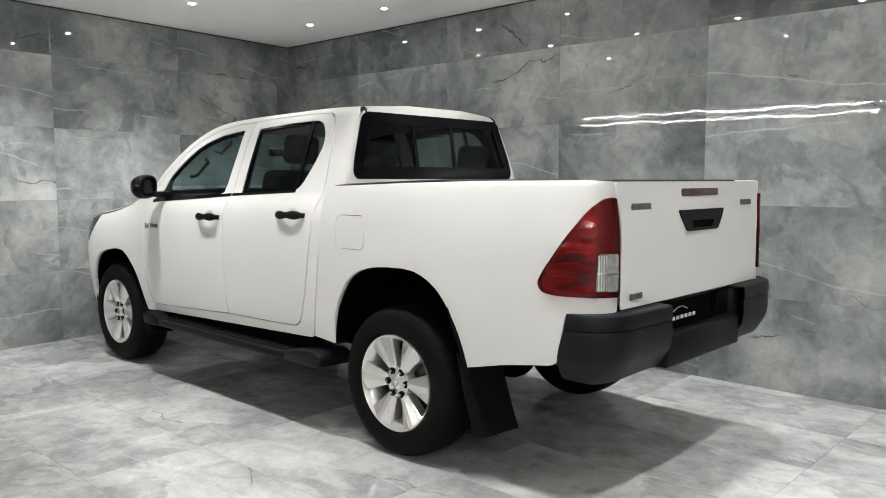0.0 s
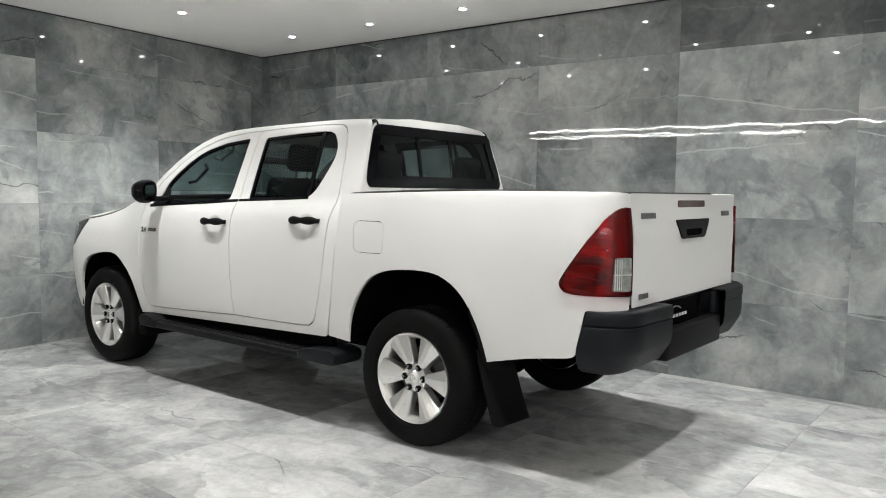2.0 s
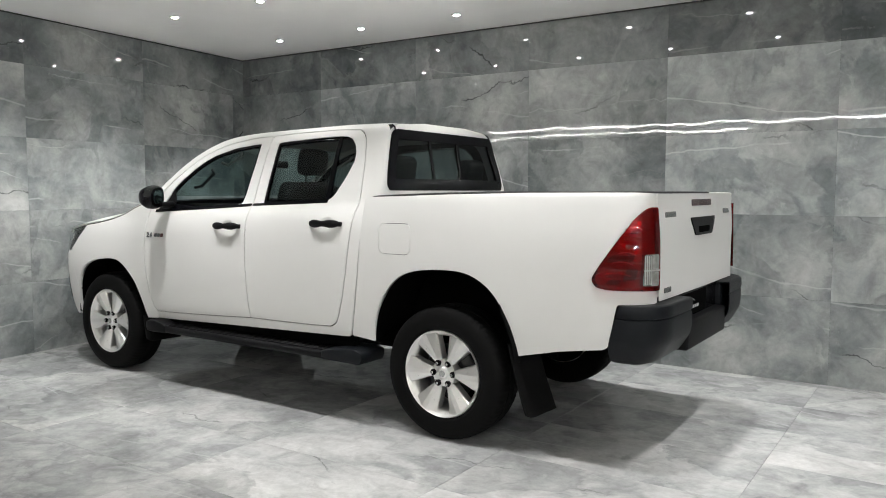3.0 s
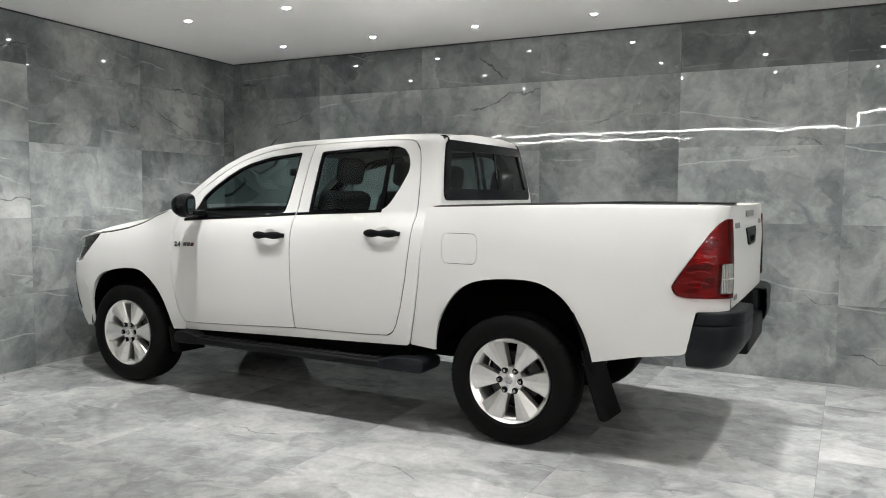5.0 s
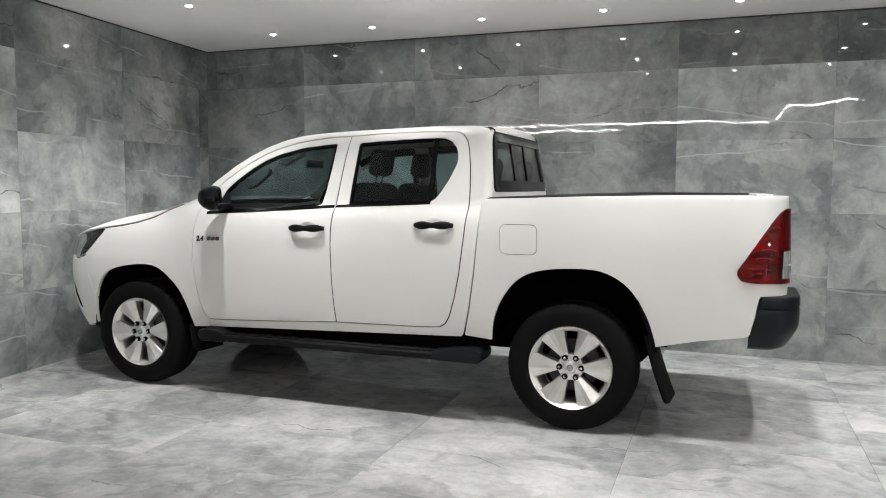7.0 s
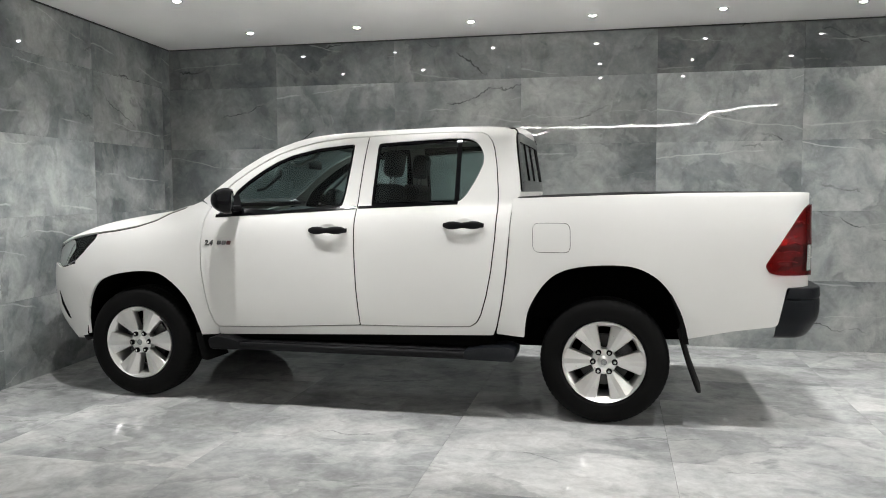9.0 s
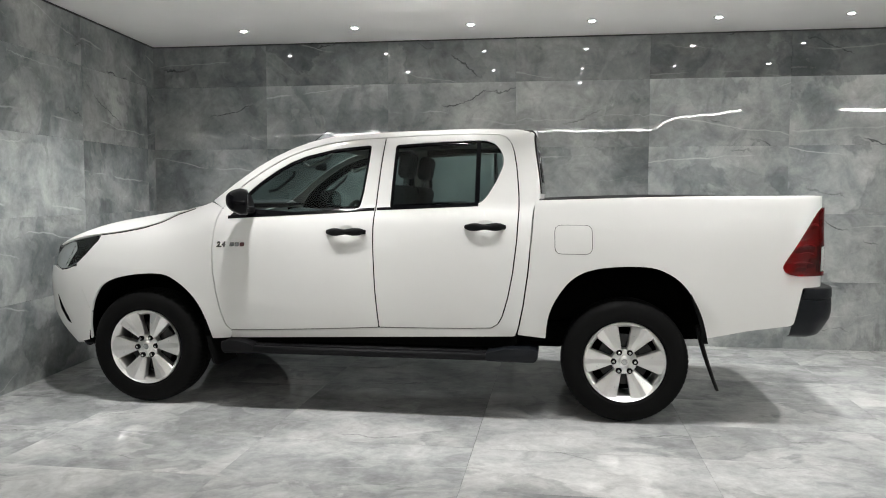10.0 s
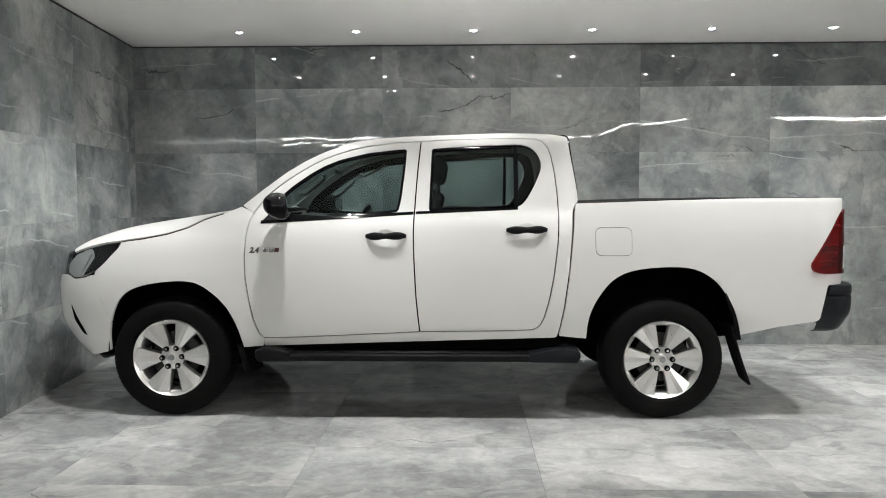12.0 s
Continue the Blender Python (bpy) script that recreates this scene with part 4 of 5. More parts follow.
def wheel(x, side, turn):
    w = tagged(new("wheel"), "black all-terrain tyre on a silver six-spoke alloy rim")
    w.parent = T
    w.matrix_basis = pose(x, side * 0.765, HUB_Z, 0, 0, 0 if side < 0 else 180)

    def bit(name, me, parent, m=None):
        o = new(name, me)
        o.parent = parent
        if m is not None:
            o.matrix_basis = m
        return o
    squash = Matrix.Diagonal((1, 1, 0.985, 1))
    bit("tyre", TYRE, w, squash)
    rim = bit("rim", BARREL, w, Matrix.Rotation(radians(turn), 4, "Y") @ Matrix.Scale(1.025, 4))
    for i in range(6):
        bit("spoke", SPOKE, rim, Matrix.Rotation(radians(60 * i), 4, "Y"))
        a = radians(60 * i)
        at = Matrix.Rotation(a, 4, "Y") @ Matrix.Translation((0.0625, -0.0995, 0))
        bit("nut_recess", NUTWELL, rim, at)
        bit("lug_nut", NUT, rim, at)
    bit("hub_cap", CAP, rim)
    bit("cap_emblem", BADGE, rim, Matrix.Translation((0, -0.1075, 0)))
    bit("brake_disc", DISC, w)
    bit("brake_shield", SHIELD, w)
    bit("brake_caliper", CALIPER, w, Matrix.Rotation(radians(-38), 4, "Y"))


for side in (-1, 1):
    wheel(AXLES[0], side, -4)
    wheel(AXLES[1], side, 0)

# ---- tailgate ----
GATE_X = 4.244


def gate_skin(y, z):
    return Vector((GATE_X - 0.012 * sstep(1.0, 1.39, z) - 0.004 * (y / 0.70) ** 2 + 0.008 * math.exp(-((z - 1.18) / 0.1) ** 2), y, z))


gate = panel("tailgate", rounded([(sg * (gate_half(z) - 0.012), z) for sg, zs in ((-1, (1.372, 1.32, 1.27, 1.2, 1.1, 0.850)), (1, (0.850, 1.1, 1.2, 1.27, 1.32, 1.372))) for z in zs], 0.012), gate_skin, M_PAINT, T, "white tailgate", step=0.05, depth=0.002)
part("gate_inner", box((GATE_X - 0.10, -0.66, 0.85), (GATE_X - 0.05, 0.66, 1.365), 0.01), M_PAINT, gate)
panel("high_stop_lamp", rounded([(-0.17, 1.305), (0.21, 1.305), (0.21, 1.340), (-0.17, 1.340)], 0.01), proud(gate_skin, 0.004), M_REDD, gate, "dark red high stop lamp", depth=0.01)
hdl = panel("tailgate_handle", rounded([(-0.135, 1.145), (0.185, 1.145), (0.245, 1.215), (0.262, 1.243), (-0.212, 1.243), (-0.195, 1.215)], 0.016), proud(gate_skin, 0.008), M_BLACK, gate, "black plastic tailgate handle", holes=[rounded([(-0.08, 1.158), (0.13, 1.158), (0.145, 1.193), (-0.095, 1.193)], 0.012)], depth=0.02)
panel("grip_hollow", rounded([(-0.085, 1.152), (0.135, 1.152), (0.15, 1.198), (-0.10, 1.198)], 0.01), proud(gate_skin, 0.003), M_UNDER, hdl, depth=0.004)
part("lock_barrel", lathe([(0, -0.003), (0.007, -0.003), (0.008, 0.003)], 16), M_STEEL, hdl, at=Matrix.Translation((GATE_X + 0.008, 0.21, 1.222)) @ pose(0, 0, 0, 0, 0, 90))
# emblem bars: maker's and model's marks, not lettered
for y0, n, z0, h, w in ((-0.622, 6, 1.254, 0.028, 0.022), (0.485, 5, 1.252, 0.028, 0.022), (-0.630, 3, 0.882, 0.026, 0.030)):
    for i in range(n):
        yy = y0 + (w + 0.006) * i
        panel("emblem_bar", rounded([(yy, z0), (yy + w, z0), (yy + w, z0 + h), (yy, z0 + h)], 0.006), proud(gate_skin, 0.004), M_EMBLEM, gate, depth=0.004)

# ---- rear bumper ----
def bumper_plan(u):
    """From the flank (u = 0) round the corner to the middle (u = 1)."""
    if u < 0.25:
        return 4.045 + u / 0.25 * 0.10, 0.872
    if u < 0.6:
        t = (u - 0.25) / 0.35 * math.pi / 2
        return 4.145 + 0.15 * math.sin(t), 0.872 - 0.20 * (1 - math.cos(t))
    return 4.295 + 0.015 * (u - 0.6), 0.672 - 0.29 * (u - 0.6) / 0.4


bumper = tagged(new("rear_bumper"), "scuffed dark grey plastic rear bumper with a lower middle step")
bumper.parent = T
for side in (-1, 1):
    section = [(0.0, 0.842), (0.012, 0.836), (0.014, 0.785), (0.004, 0.776), (0.012, 0.768), (0.012, 0.70), (0.004, 0.655), (-0.030, 0.592), (-0.055, 0.556), (-0.10, 0.540)]

    def cap_pt(u, v):
        i = v * (len(section) - 1)
        k = min(int(i), len(section) - 2)
        f = i - k
        d = section[k][0] * (1 - f) + section[k + 1][0] * f
        z = section[k][1] * (1 - f) + section[k + 1][1] * f
        x, y = bumper_plan(u)
        x2, y2 = bumper_plan(min(u + 0.01, 1))
        x1, y1 = bumper_plan(max(u - 0.01, 0))
        n = Vector((-(y2 - y1), x2 - x1)).normalized()
        front = 0.064 * (1 - min(1, u / 0.25)) * max(0, (z - 0.62) / 0.22)
        rise = 0.025 * sstep(0.3, 1.0, u) * max(0, v - 0.55)
        return Vector((x + n.x * d + front, side * (y + n.y * d), z + rise))
    cb = grid(32, 24, cap_pt)
    part("corner_cap", thicken(cb, -0.004 if side > 0 else 0.004), M_BUMPER, bumper, "textured dark grey bumper corner", angle=25)
    def lid_pt(u, v):
        x, y = bumper_plan(u)
        return Vector((x * (1 - v) + (4.06 if u < 0.3 else 4.19) * v, side * (y * (1 - v) + min(y, 0.80) * v), 0.842 + 0.003 * v))
    part("corner_top", thicken(grid(24, 3, lid_pt), 0.006), M_BUMPER, bumper)
for side in (-1, 1):
    y0, y1 = sorted((side * 0.375, side * 0.80))
    part("cap_core", box((4.10, y0, 0.64), (4.265, y1, 0.835), 0.02, 2), M_BUMPER, bumper)
part("middle_step", box((4.16, -0.386, 0.556), (4.295, 0.386, 0.705), 0.016, 3), M_BLACK, bumper, "black middle section of the bumper")
part("back_plate", box((4.17, -0.40, 0.70), (4.235, 0.40, 0.845), 0.008), M_GLOSSBLACK, bumper)
for side in (-1, 1):
    part("gate_gap", thicken(grid(2, 12, lambda u, v: (4.224 - 0.012 * sstep(1.0, 1.39, 0.86 + 0.50 * v), side * (gate_half(0.86 + 0.50 * v) - 0.02 + 0.03 * u), 0.86 + 0.50 * v)), 0.003), M_UNDER, T)
plate = part("number_plate", box((4.236, -0.375, 0.715), (4.241, 0.15, 0.835), 0.002, 1), M_UNDER, bumper, "black dealer plate with white marks")
for i in range(8):
    part("plate_mark", box((4.2405, -0.325 + 0.041 * i, 0.746), (4.2425, -0.325 + 0.041 * i + 0.027, 0.762)), M_WHITE, plate, smooth=False)
part("plate_curve", tube([(4.2420, -0.24 + 0.15 * t, 0.785 + 0.018 * math.sin(math.pi * t)) for t in [i / 12 for i in range(13)]], 0.0015, 6), M_WHITE, plate)

# ---- bed ----
part("bed_floor", box((2.60, -0.74, 0.982), (4.14, 0.74, 1.0), 0.004), M_PAINT, T)
part("bed_underside", box((2.54, -0.78, 0.962), (4.12, 0.78, 0.978), 0.004), M_UNDER, T)
part("bed_front", box((2.585, -0.78, 0.982), (2.615, 0.78, 1.335), 0.008), M_PAINT, T)
for side in (-1, 1):
    y0, y1 = sorted((side * 0.70, side * 0.74))
    part("bed_inner_side", box((2.62, y0, 1.0), (4.12, y1, 1.35), 0.008), M_PAINT, T)
    rail = grid(40, 4, lambda u, v: (2.575 + 1.49 * u, side * (0.715 + 0.118 * v), 1.346 + 0.027 * min(1, u * 2.0) ** 0.8 + 0.008 * math.sin(math.pi * v)))
    part("rail_cap", thicken(rail, 0.006), M_BLACK, T, "black plastic cap on the bed rail")

# ---- bonnet, windscreen, roof ----
hood_mid = smooth_curve([-0.86, -0.78, -0.66, -0.50, -0.31, -0.12, 0.06, 0.20, 0.34], [1.045, 1.088, 1.132, 1.178, 1.213, 1.243, 1.270, 1.290, 1.306])
edge_z = smooth_curve([-0.74, -0.60, -0.45, -0.30, -0.16, -0.02, 0.107, 0.207, 0.34], [1.033, 1.064, 1.092, 1.113, 1.131, 1.158, 1.199, 1.250, 1.290])


def hood_pt(u, v):
    """u from nose to windscreen, v across."""
    t = 2 * v - 1
    s = -0.74 + u * 1.08
    e = wing_skin(s, edge_z(s))
    a = abs(t)
    bow = (1 - a ** 2.6)
    xm = -0.86 + u * (1.14)
    x = e.x + (xm - e.x) * (1 - a ** 2)
    zc = hood_mid(xm)
    return Vector((x, (-1 if t < 0 else 1) * abs(e.y) * a * 0.998, e.z + 0.006 + (zc - e.z) * bow))


part("bonnet", thicken(grid(40, 40, hood_pt), 0.012), M_PAINT, T, "white bonnet", angle=60)
part("scuttle", thicken(grid(4, 24, lambda u, v: (0.24 + 0.20 * u + 0.13 * abs(2 * v - 1) ** 2, 0.72 * (2 * v - 1), 1.285 + 0.03 * u - 0.01 * abs(2 * v - 1) ** 2)), 0.01), M_BLACK, T)

pillar_z = smooth_curve([0.455, 0.53, 0.64, 0.74, 0.855, 0.98, 1.10, 1.228, 1.376, 1.58, 1.78, 2.15, 2.443, 2.52, 2.57], [1.335, 1.392, 1.477, 1.552, 1.622, 1.682, 1.724, 1.753, 1.769, 1.781, 1.790, 1.802, 1.795, 1.785, 1.755])


def screen_pt(u, v):
    t = 2 * v - 1
    x = 0.46 + u * 0.60
    e = cab_skin(x, pillar_z(x))
    a = abs(t)
    return Vector((e.x - 0.13 * (1 - a ** 2) * (1 - 0.35 * u), (e.y + 0.012) * -t, e.z + 0.012 * (1 - a ** 2) * u - 0.004))


def roof_pt(u, v):
    t = 2 * v - 1
    x = 1.06 + u * 1.44
    e = cab_skin(x, pillar_z(x))
    a = abs(t)
    rib = 0.0015 * (math.cos(a * 18) if a < 0.75 else 0) * sstep(0, 0.15, u) * sstep(0, 0.1, 1 - u)
    return Vector((e.x - 0.09 * (1 - a ** 2) * (1 - u) ** 2, e.y * -t, e.z + 0.024 * (1 - a ** 3) + rib))


for side in (-1, 1):
    ditch = [roof_pt(0.05 + 0.93 * i / 24, 0.5 + side * 0.462) - Vector((0, 0, 0.004 + 0.004 * i / 24)) for i in range(25)]
    ditch += [Vector((2.520, side * 0.560, 1.785)), Vector((2.537, side * 0.563, 1.772)), Vector((2.547, side * 0.566, 1.745))]
    part("roof_moulding", tube(ditch, 0.005, 8), M_BLACK, T, "black moulding in the roof gutter")
part("windscreen", grid(16, 20, screen_pt), M_GLASS, T, "tinted windscreen")
part("roof", thicken(grid(30, 40, roof_pt), 0.01), M_PAINT, T, "white roof panel", angle=60)


def back_skin(y, z):
    return Vector((2.588 - 0.05 * sstep(1.34, 1.80, z) - 0.012 * (abs(y) / 0.70) ** 4, y, z))


BACKWIN = [(-0.665, 1.395), (0.665, 1.395), (0.678, 1.42), (0.662, 1.50), (0.582, 1.728), (0.555, 1.748), (-0.555, 1.748), (-0.582, 1.728), (-0.662, 1.50), (-0.678, 1.42)]
back = panel("cab_back", rounded([(sg * (cab_prof(z) - 0.051), z) for sg, zs in ((-1, (1.79, 1.76, 1.70, 1.62, 1.5, 1.40, 1.30)), (1, (1.30, 1.40, 1.5, 1.62, 1.70, 1.76, 1.79))) for z in zs] + [(0.25, 1.812), (-0.25, 1.812)], 0.02), back_skin, M_PAINT, T, "white rear wall of the cab", holes=[rounded(BACKWIN, 0.06, 6)], step=0.05)
rw = panel("rear_window_frame", shrink(rounded(BACKWIN, 0.06, 6), -0.012), proud(back_skin, 0.012), M_GLOSSBLACK, back, "wide gloss black window border", holes=[shrink(rounded(BACKWIN, 0.06, 6), 0.048)], step=0.06, depth=0.02)
panel("rear_window_pane", shrink(rounded(BACKWIN, 0.06, 6), 0.03), proud(back_skin, -0.002), M_GLASSR, back, "dark tinted sliding rear window", step=0.08, depth=0.003)
for y in (-0.20, 0.13):
    panel("sliding_frame", [(y - 0.012, 1.42), (y + 0.012, 1.42), (y + 0.012, 1.725), (y - 0.012, 1.725)], proud(back_skin, 0.006), M_GLOSSBLACK, back, depth=0.01)
part("lower_cab_back", box((2.50, -0.80, 0.50), (2.535, 0.80, 1.30), 0.02), M_PAINT, T)
for side in (-1, 1):
    y0, y1 = sorted((side * 0.70, side * 0.835))
    part("cab_corner_fill", box((2.47, y0, 0.53), (2.52, y1, 1.18), 0.012), M_UNDER, T)
    y0, y1 = sorted((side * 0.68, side * 0.790))
    part("cab_corner", box((2.46, y0, 1.16), (2.53, y1, 1.345), 0.02, 3), M_PAINT, T)
part("antenna", tube([(1.07, -0.52, 1.74), (1.15, -0.526, 1.80)], 0.003, 6), M_BLACK, T, "short black roof aerial")

# ---- chassis and underside ----
for side in (-1, 1):
    y0, y1 = sorted((side * 0.42, side * 0.52))
    part("chassis_rail", box((-0.70, y0, 0.42), (3.35, y1, 0.56), 0.012), M_UNDER, T)
part("cab_floor", box((0.35, -0.80, 0.50), (2.50, 0.80, 0.56), 0.01), M_UNDER, T)
part("engine_bay", box((-0.70, -0.44, 0.42), (0.40, 0.44, 1.00), 0.03), M_UNDER, T)
part("rear_axle", tube([(3.085, -0.70, HUB_Z), (3.085, 0.70, HUB_Z)], 0.045, 14), M_UNDER, T)
dif = bmesh.new()
bmesh.ops.create_uvsphere(dif, u_segments=20, v_segments=12, radius=0.15)
part("differential", dif, M_UNDER, T, at=Matrix.Translation((3.085, 0.08, HUB_Z)))
part("front_axle", tube([(0.0, -0.70, HUB_Z), (0.0, 0.70, HUB_Z)], 0.035, 12), M_UNDER, T)
part("propeller_shaft", tube([(0.9, 0.05, 0.44), (3.0, 0.08, 0.40)], 0.035, 12), M_UNDER, T)
part("spare_wheel", lathe([(0.10, -0.11), (0.30, -0.11), (0.37, -0.07), (0.375, 0.07), (0.30, 0.11), (0.10, 0.11)], 40), M_RUBBER, T, at=Matrix.Translation((3.75, 0.05, 0.70)) @ pose(0, 0, 0, 90, 0, 0))
part("fuel_tank", box((1.9, -0.42, 0.36), (2.75, 0.0, 0.50), 0.04), M_UNDER, T)
part("exhaust", tube([(0.8, 0.30, 0.40), (2.6, 0.32, 0.42), (3.4, 0.55, 0.56), (3.95, 0.60, 0.54)], 0.03, 10), M_UNDER, T)

# ---- cabin ----
part("cabin_floor_mat", box((0.45, -0.74, 0.56), (2.45, 0.74, 0.60), 0.01), M_INTER, T)
part("headliner", thicken(grid(10, 14, lambda u, v: roof_pt(0.02 + 0.96 * u, 0.03 + 0.94 * v) - Vector((0, 0, 0.028))), 0.004), M_LINER, T)
for side in (-1, 1):
    for s0, s1 in ((0.62, 1.53), (1.58, 2.42)):
        b = grid(8, 6, lambda u, v: cab_skin(s0 + (s1 - s0) * u, 0.56 + 0.70 * v) * 1 + Vector((0, 0.055, 0)))
        for v in b.verts:
            v.co.y *= -1 if side > 0 else 1
        part("door_card", thicken(b, 0.01), M_INTER, T)
    b = grid(4, 8, lambda u, v: cab_skin(1.52 + 0.12 * u, 1.25 + 0.48 * v) + Vector((0, 0.04, 0)))
    for v in b.verts:
        v.co.y *= -1 if side > 0 else 1
    part("pillar_trim", thicken(b, 0.01), M_LINER, T)
    y = side * 0.60
    part("grab_handle", tube([(1.02, y * 1.02, 1.58), (1.05, y * 0.97, 1.56), (1.18, y * 0.97, 1.62), (1.22, y * 1.0, 1.66)], 0.011, 8), M_LINER, T)
    part("pillar_grip", tube([(0.80, y * 1.13, 1.40), (0.84, y * 1.08, 1.41), (0.95, y * 1.04, 1.50), (0.96, y * 1.08, 1.53)], 0.011, 8), M_INTER, T)
dash = grid(10, 20, lambda u, v: (0.50 + 0.42 * u, 0.70 * (2 * v - 1), 1.20 + 0.055 * math.sin(math.pi * min(1, u * 1.2)) - 0.45 * max(0, u - 0.8) / 0.2 * 0.6 + 0.02 * math.exp(-((2 * v - 1 - 0.5) / 0.3) ** 2)))
part("dashboard", thicken(dash, 0.02), M_INTER, T)
steer = tagged(new("steering_wheel"), "black steering wheel")
steer.parent = T
steer.matrix_basis = pose(1.03, 0.37, 1.16, 0, -62, 0)
part("wheel_rim", tube([(0.185 * math.cos(2 * math.pi * i / 36), 0.185 * math.sin(2 * math.pi * i / 36), 0) for i in range(36)], 0.015, 10, True), M_INTER, steer)
part("wheel_boss", box((-0.07, -0.08, -0.05), (0.06, 0.08, 0.0), 0.025), M_INTER, steer)
for a in (0, 180, 250):
    part("wheel_spoke", tube([(0, 0, -0.02), (0.18 * math.cos(radians(a + 90)), 0.18 * math.sin(radians(a + 90)), 0)], 0.012, 8), M_INTER, steer)
part("interior_mirror", box((0.93, -0.12, 1.555), (0.955, 0.12, 1.615), 0.012), M_INTER, T)


def seat(x, y, w, h=0.62):
    s = tagged(new("seat"), "dark fabric seat with a headrest")
    s.parent = T
    s.matrix_basis = pose(x, y, 0.62)
    part("cushion", box((-0.28, -w / 2, 0.10), (0.24, w / 2, 0.30), 0.06, 4), M_FABRIC, s)
    part("backrest", box((-0.07, -w / 2, 0.0), (0.07, w / 2, h), 0.055, 4), M_FABRIC, s, at=pose(0.24, 0, 0.22, 0, 16, 0))
    return s


def headrest(s, x, y, z):
    hr = part("headrest", box((-0.05, -0.125, 0.0), (0.05, 0.125, 0.185), 0.045, 4), M_FABRIC, s, at=pose(x, y, z, 0, 10, 0))
    for d in (-0.05, 0.05):
        part("headrest_post", tube([(0, d, -0.09), (0, d, 0.03)], 0.006, 8), M_CHROME, hr)


for y in (-0.37, 0.37):
    s = seat(1.24, y, 0.50)
    headrest(s, 0.42, 0, 0.865)
s = seat(2.08, 0, 1.36, 0.56)
for y in (-0.42, 0.42):
    headrest(s, 0.38, y, 0.80)


# ---- badge on the front doors ----
def lettering(name, text, size, m, mat, parent, label):
    cu = bpy.data.curves.new(name, "FONT")
    cu.body, cu.size, cu.extrude, cu.shear, cu.offset = text, size, 0.0015, 0.2, 0.0024
    tmp = bpy.data.objects.new(name, cu)
    me = bpy.data.meshes.new_from_object(tmp)
    bpy.data.objects.remove(tmp)
    me.materials.append(mat)
    ob = new(name, me)
    ob.parent, ob.matrix_basis = parent, m
    return tagged(ob, label)


for side in (-1,):
    sk = cab_skin(0.53, 1.05)
    lettering("engine_badge", "2.4", 0.046, Matrix.Translation((0.525, sk.y - 0.003, 1.043)) @ pose(0, 0, 0, 90, 0, 0), M_EMBLEM, T, "chrome engine size badge")
    for i in range(3):
        x0 = 0.612 + 0.034 * i
        panel("badge_bar", rounded([(x0, 1.046), (x0 + 0.028, 1.047), (x0 + 0.032, 1.073), (x0 + 0.004, 1.072)], 0.006), proud(cab_skin, 0.004), M_REDP if i == 2 else M_EMBLEM, T, depth=0.004)


# ---- tiles, wall and floor ----
def tile_mesh(w, h, name, mat):
    """A flat tile in x and z, face to -y, with a fine bevelled edge."""
    bm = box((-w / 2, 0, -h / 2), (w / 2, 0.012, h / 2))
    es = [e for e in bm.edges if all(abs(v.co.y) < 1e-6 for v in e.verts)]
    bmesh.ops.bevel(bm, geom=es, offset=0.0004, segments=1, affect="EDGES")
    return mesh_of(name, bm, mat, smooth=False)


TILE_CACHE = {}
rng = random.Random(11)


def tile(parent, w, h, m, mat, tone=1.0):
    key = (round(w, 4), round(h, 4), mat.name)
    if key not in TILE_CACHE:
        TILE_CACHE[key] = tile_mesh(w, h, "tile", mat)
    o = new("tile", TILE_CACHE[key])
    o.parent = parent
    o.matrix_basis = m
    o.color = (tone, tone, tone, 1)
    return o


# how pale each wall tile is, light and shade put in, from the ceiling row down, along the wall from the corner
# dark ceiling row and corner are painted shade, the pale east end painted light
SHADED_TONES_N = ((0.66, 0.70, 0.70, 0.72, 0.58, 0.56), (0.80, 1.12, 0.96, 1.02, 1.25, 1.28), (0.80, 0.98, 0.96, 1.02, 1.34, 1.40), (0.88, 1.0, 1.0, 1.05, 1.25, 1.22), (1.0, 1.0, 1.0, 1.05, 1.2, 1.22))
# side wall: shade put into the tone, darker towards ceiling and corner
SHADED_TONES_W = ((0.85, 0.85, 0.9, 0.9), (0.82, 0.86, 1.08, 1.1), (0.88, 0.95, 1.15, 1.15), (1.0, 1.05, 1.12, 1.12), (1.05, 1.1, 1.15, 1.15))
JOINT, WALL_JOINT = 0.0014, 0.0006
ROWS = []
z = 0.0
while z < CEIL_Z - 0.02:
    top = min(z + TILE_H, CEIL_Z - 0.010)
    ROWS.append((z, top))
    z += TILE_H
wall_n, wall_w, floor_ob = (bpy.data.objects[n] for n in ("wall_north", "wall_west", "floor"))
x = 2.294 - 3 * TILE_W
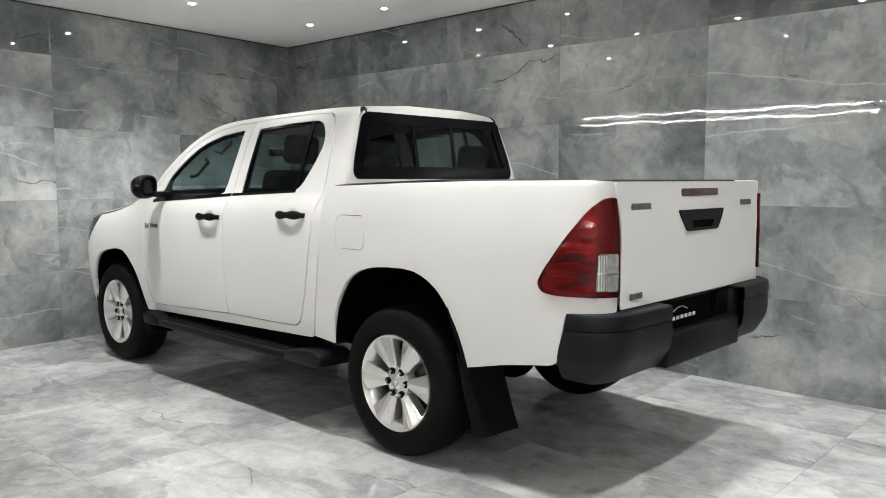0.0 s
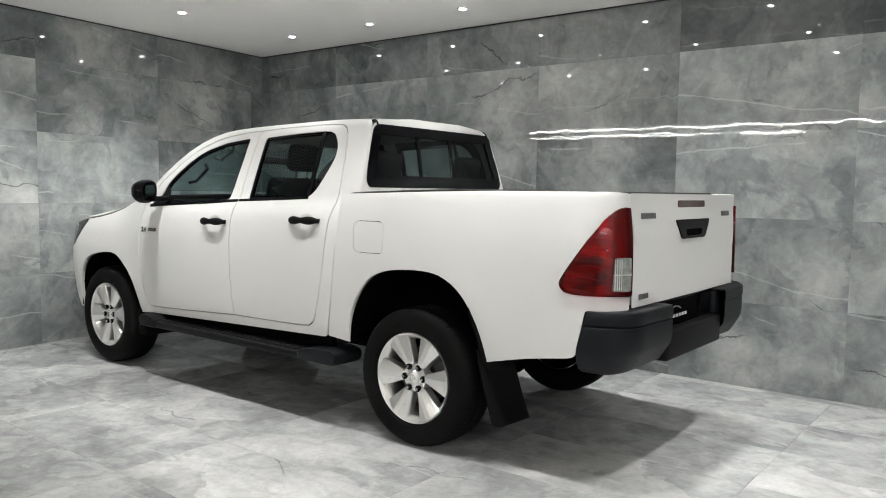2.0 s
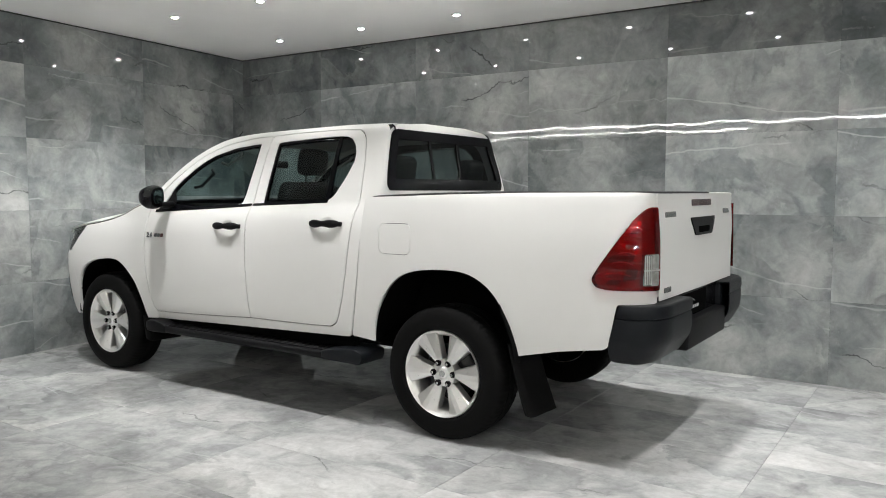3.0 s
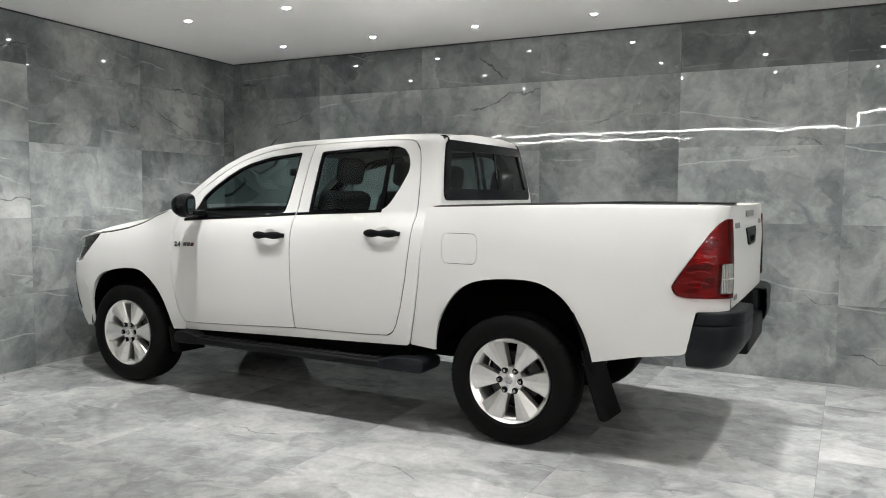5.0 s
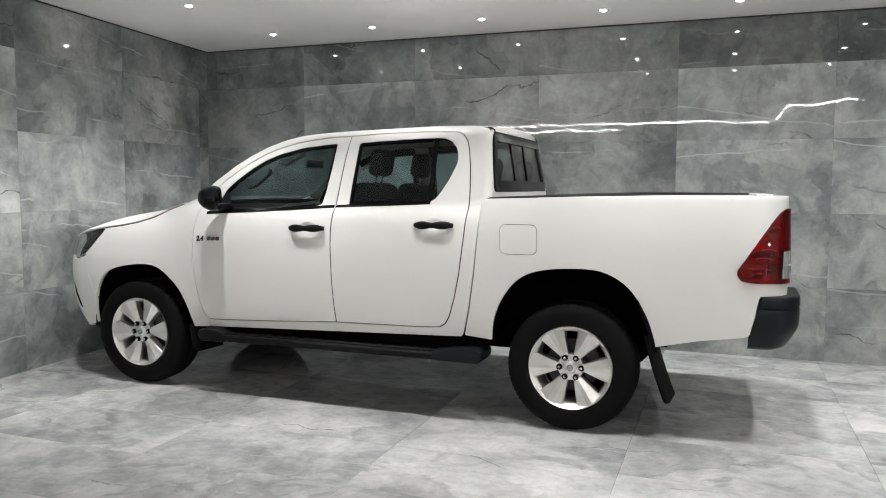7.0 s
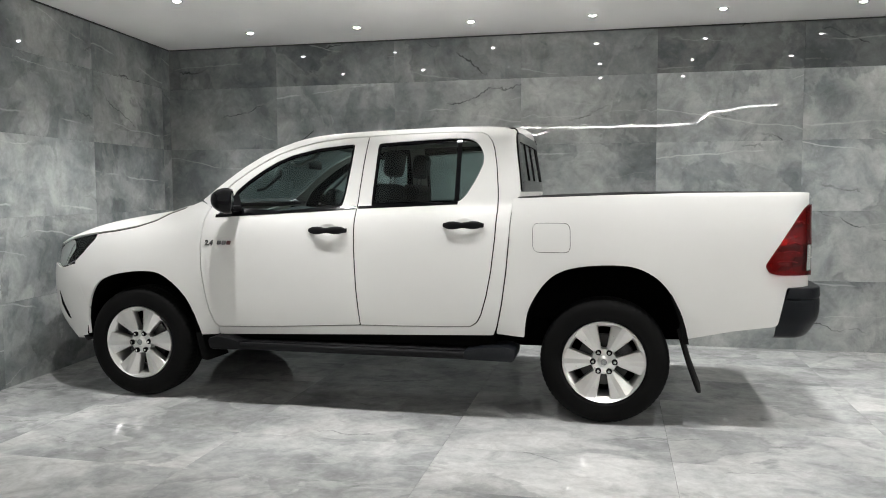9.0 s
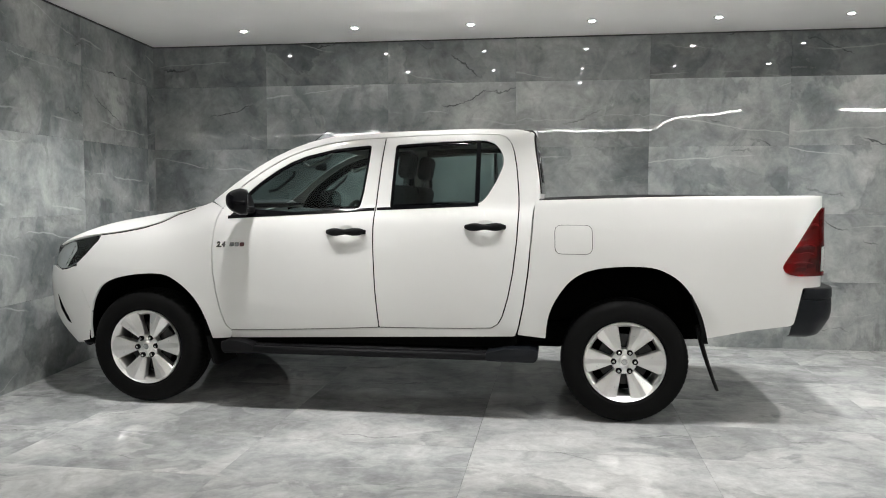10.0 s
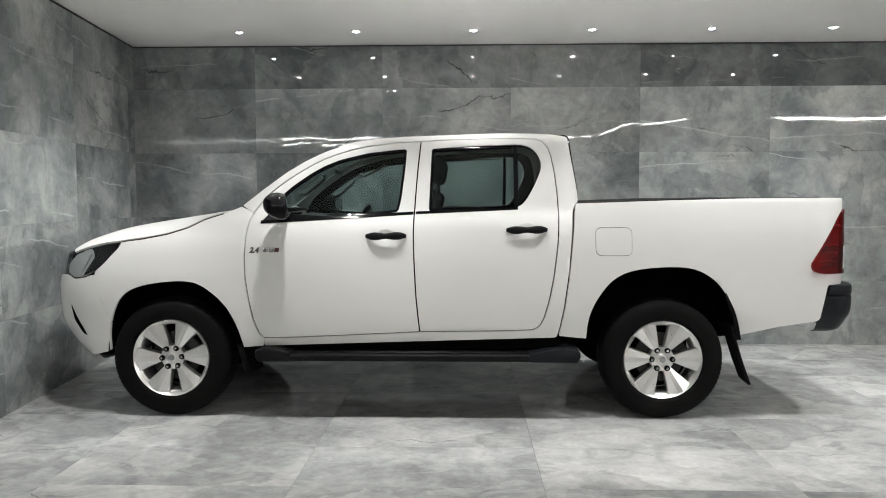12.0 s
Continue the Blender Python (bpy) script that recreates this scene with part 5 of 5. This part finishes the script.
while x < ROOM[1] - 0.05:
    x0, x1 = max(x, CORNER_X), min(x + TILE_W, ROOM[1])
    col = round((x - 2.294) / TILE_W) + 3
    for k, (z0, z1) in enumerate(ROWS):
        pale = SHADED_TONES_N[4 - k][min(col, 5)]
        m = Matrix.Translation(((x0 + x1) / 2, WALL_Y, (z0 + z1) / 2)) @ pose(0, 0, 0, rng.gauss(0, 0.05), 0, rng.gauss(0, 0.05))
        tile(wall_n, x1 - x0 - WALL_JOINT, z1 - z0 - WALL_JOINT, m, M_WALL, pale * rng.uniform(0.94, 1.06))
    x += TILE_W
y = 0.0
while y > SIDE_END - WALL_Y + 0.05:
    ya = y
    yb = max(y - (TILE_W if y < 0 else 0.165), SIDE_END - WALL_Y)
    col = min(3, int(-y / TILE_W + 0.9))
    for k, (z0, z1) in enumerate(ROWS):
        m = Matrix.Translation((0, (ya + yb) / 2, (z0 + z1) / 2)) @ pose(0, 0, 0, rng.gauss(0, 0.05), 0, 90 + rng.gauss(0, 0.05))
        tile(wall_w, ya - yb - WALL_JOINT, z1 - z0 - WALL_JOINT, m, M_WALL, SHADED_TONES_W[4 - k][col] * rng.uniform(0.94, 1.06))
    y = yb
FX, FY = 2.245, -0.83
far = bmesh.new()
for i in range(-8, 8):
    for j in range(-21, 5):
        x0, x1 = max(FX + TILE_W * i, ROOM[0]), min(FX + TILE_W * (i + 1), ROOM[1])
        y0, y1 = max(FY + TILE_H * j, ROOM[2]), min(FY + TILE_H * (j + 1), WALL_Y)
        if x1 - x0 < 0.05 or y1 - y0 < 0.05:
            continue
        if -3 <= i < 4 and -10 <= j:
            m = Matrix.Translation(((x0 + x1) / 2, (y0 + y1) / 2, 0)) @ pose(0, 0, 0, -90 + rng.gauss(0, 0.02), rng.gauss(0, 0.02), 0)
            tile(floor_ob, x1 - x0 - JOINT, y1 - y0 - JOINT, m, M_FLOOR, rng.uniform(0.93, 1.05))
        else:
            vs = [far.verts.new(p) for p in ((x0, y0, 0), (x1 - JOINT, y0, 0), (x1 - JOINT, y1 - JOINT, 0), (x0, y1 - JOINT, 0))]
            far.faces.new(vs)
r = bmesh.ops.extrude_face_region(far, geom=list(far.faces))
bmesh.ops.translate(far, vec=(0, 0, -0.012), verts=[v for v in r["geom"] if isinstance(v, bmesh.types.BMVert)])
bmesh.ops.recalc_face_normals(far, faces=far.faces)
tagged(part("far_tiles", far, M_FLOOR, floor_ob, smooth=False), kind="stuff")
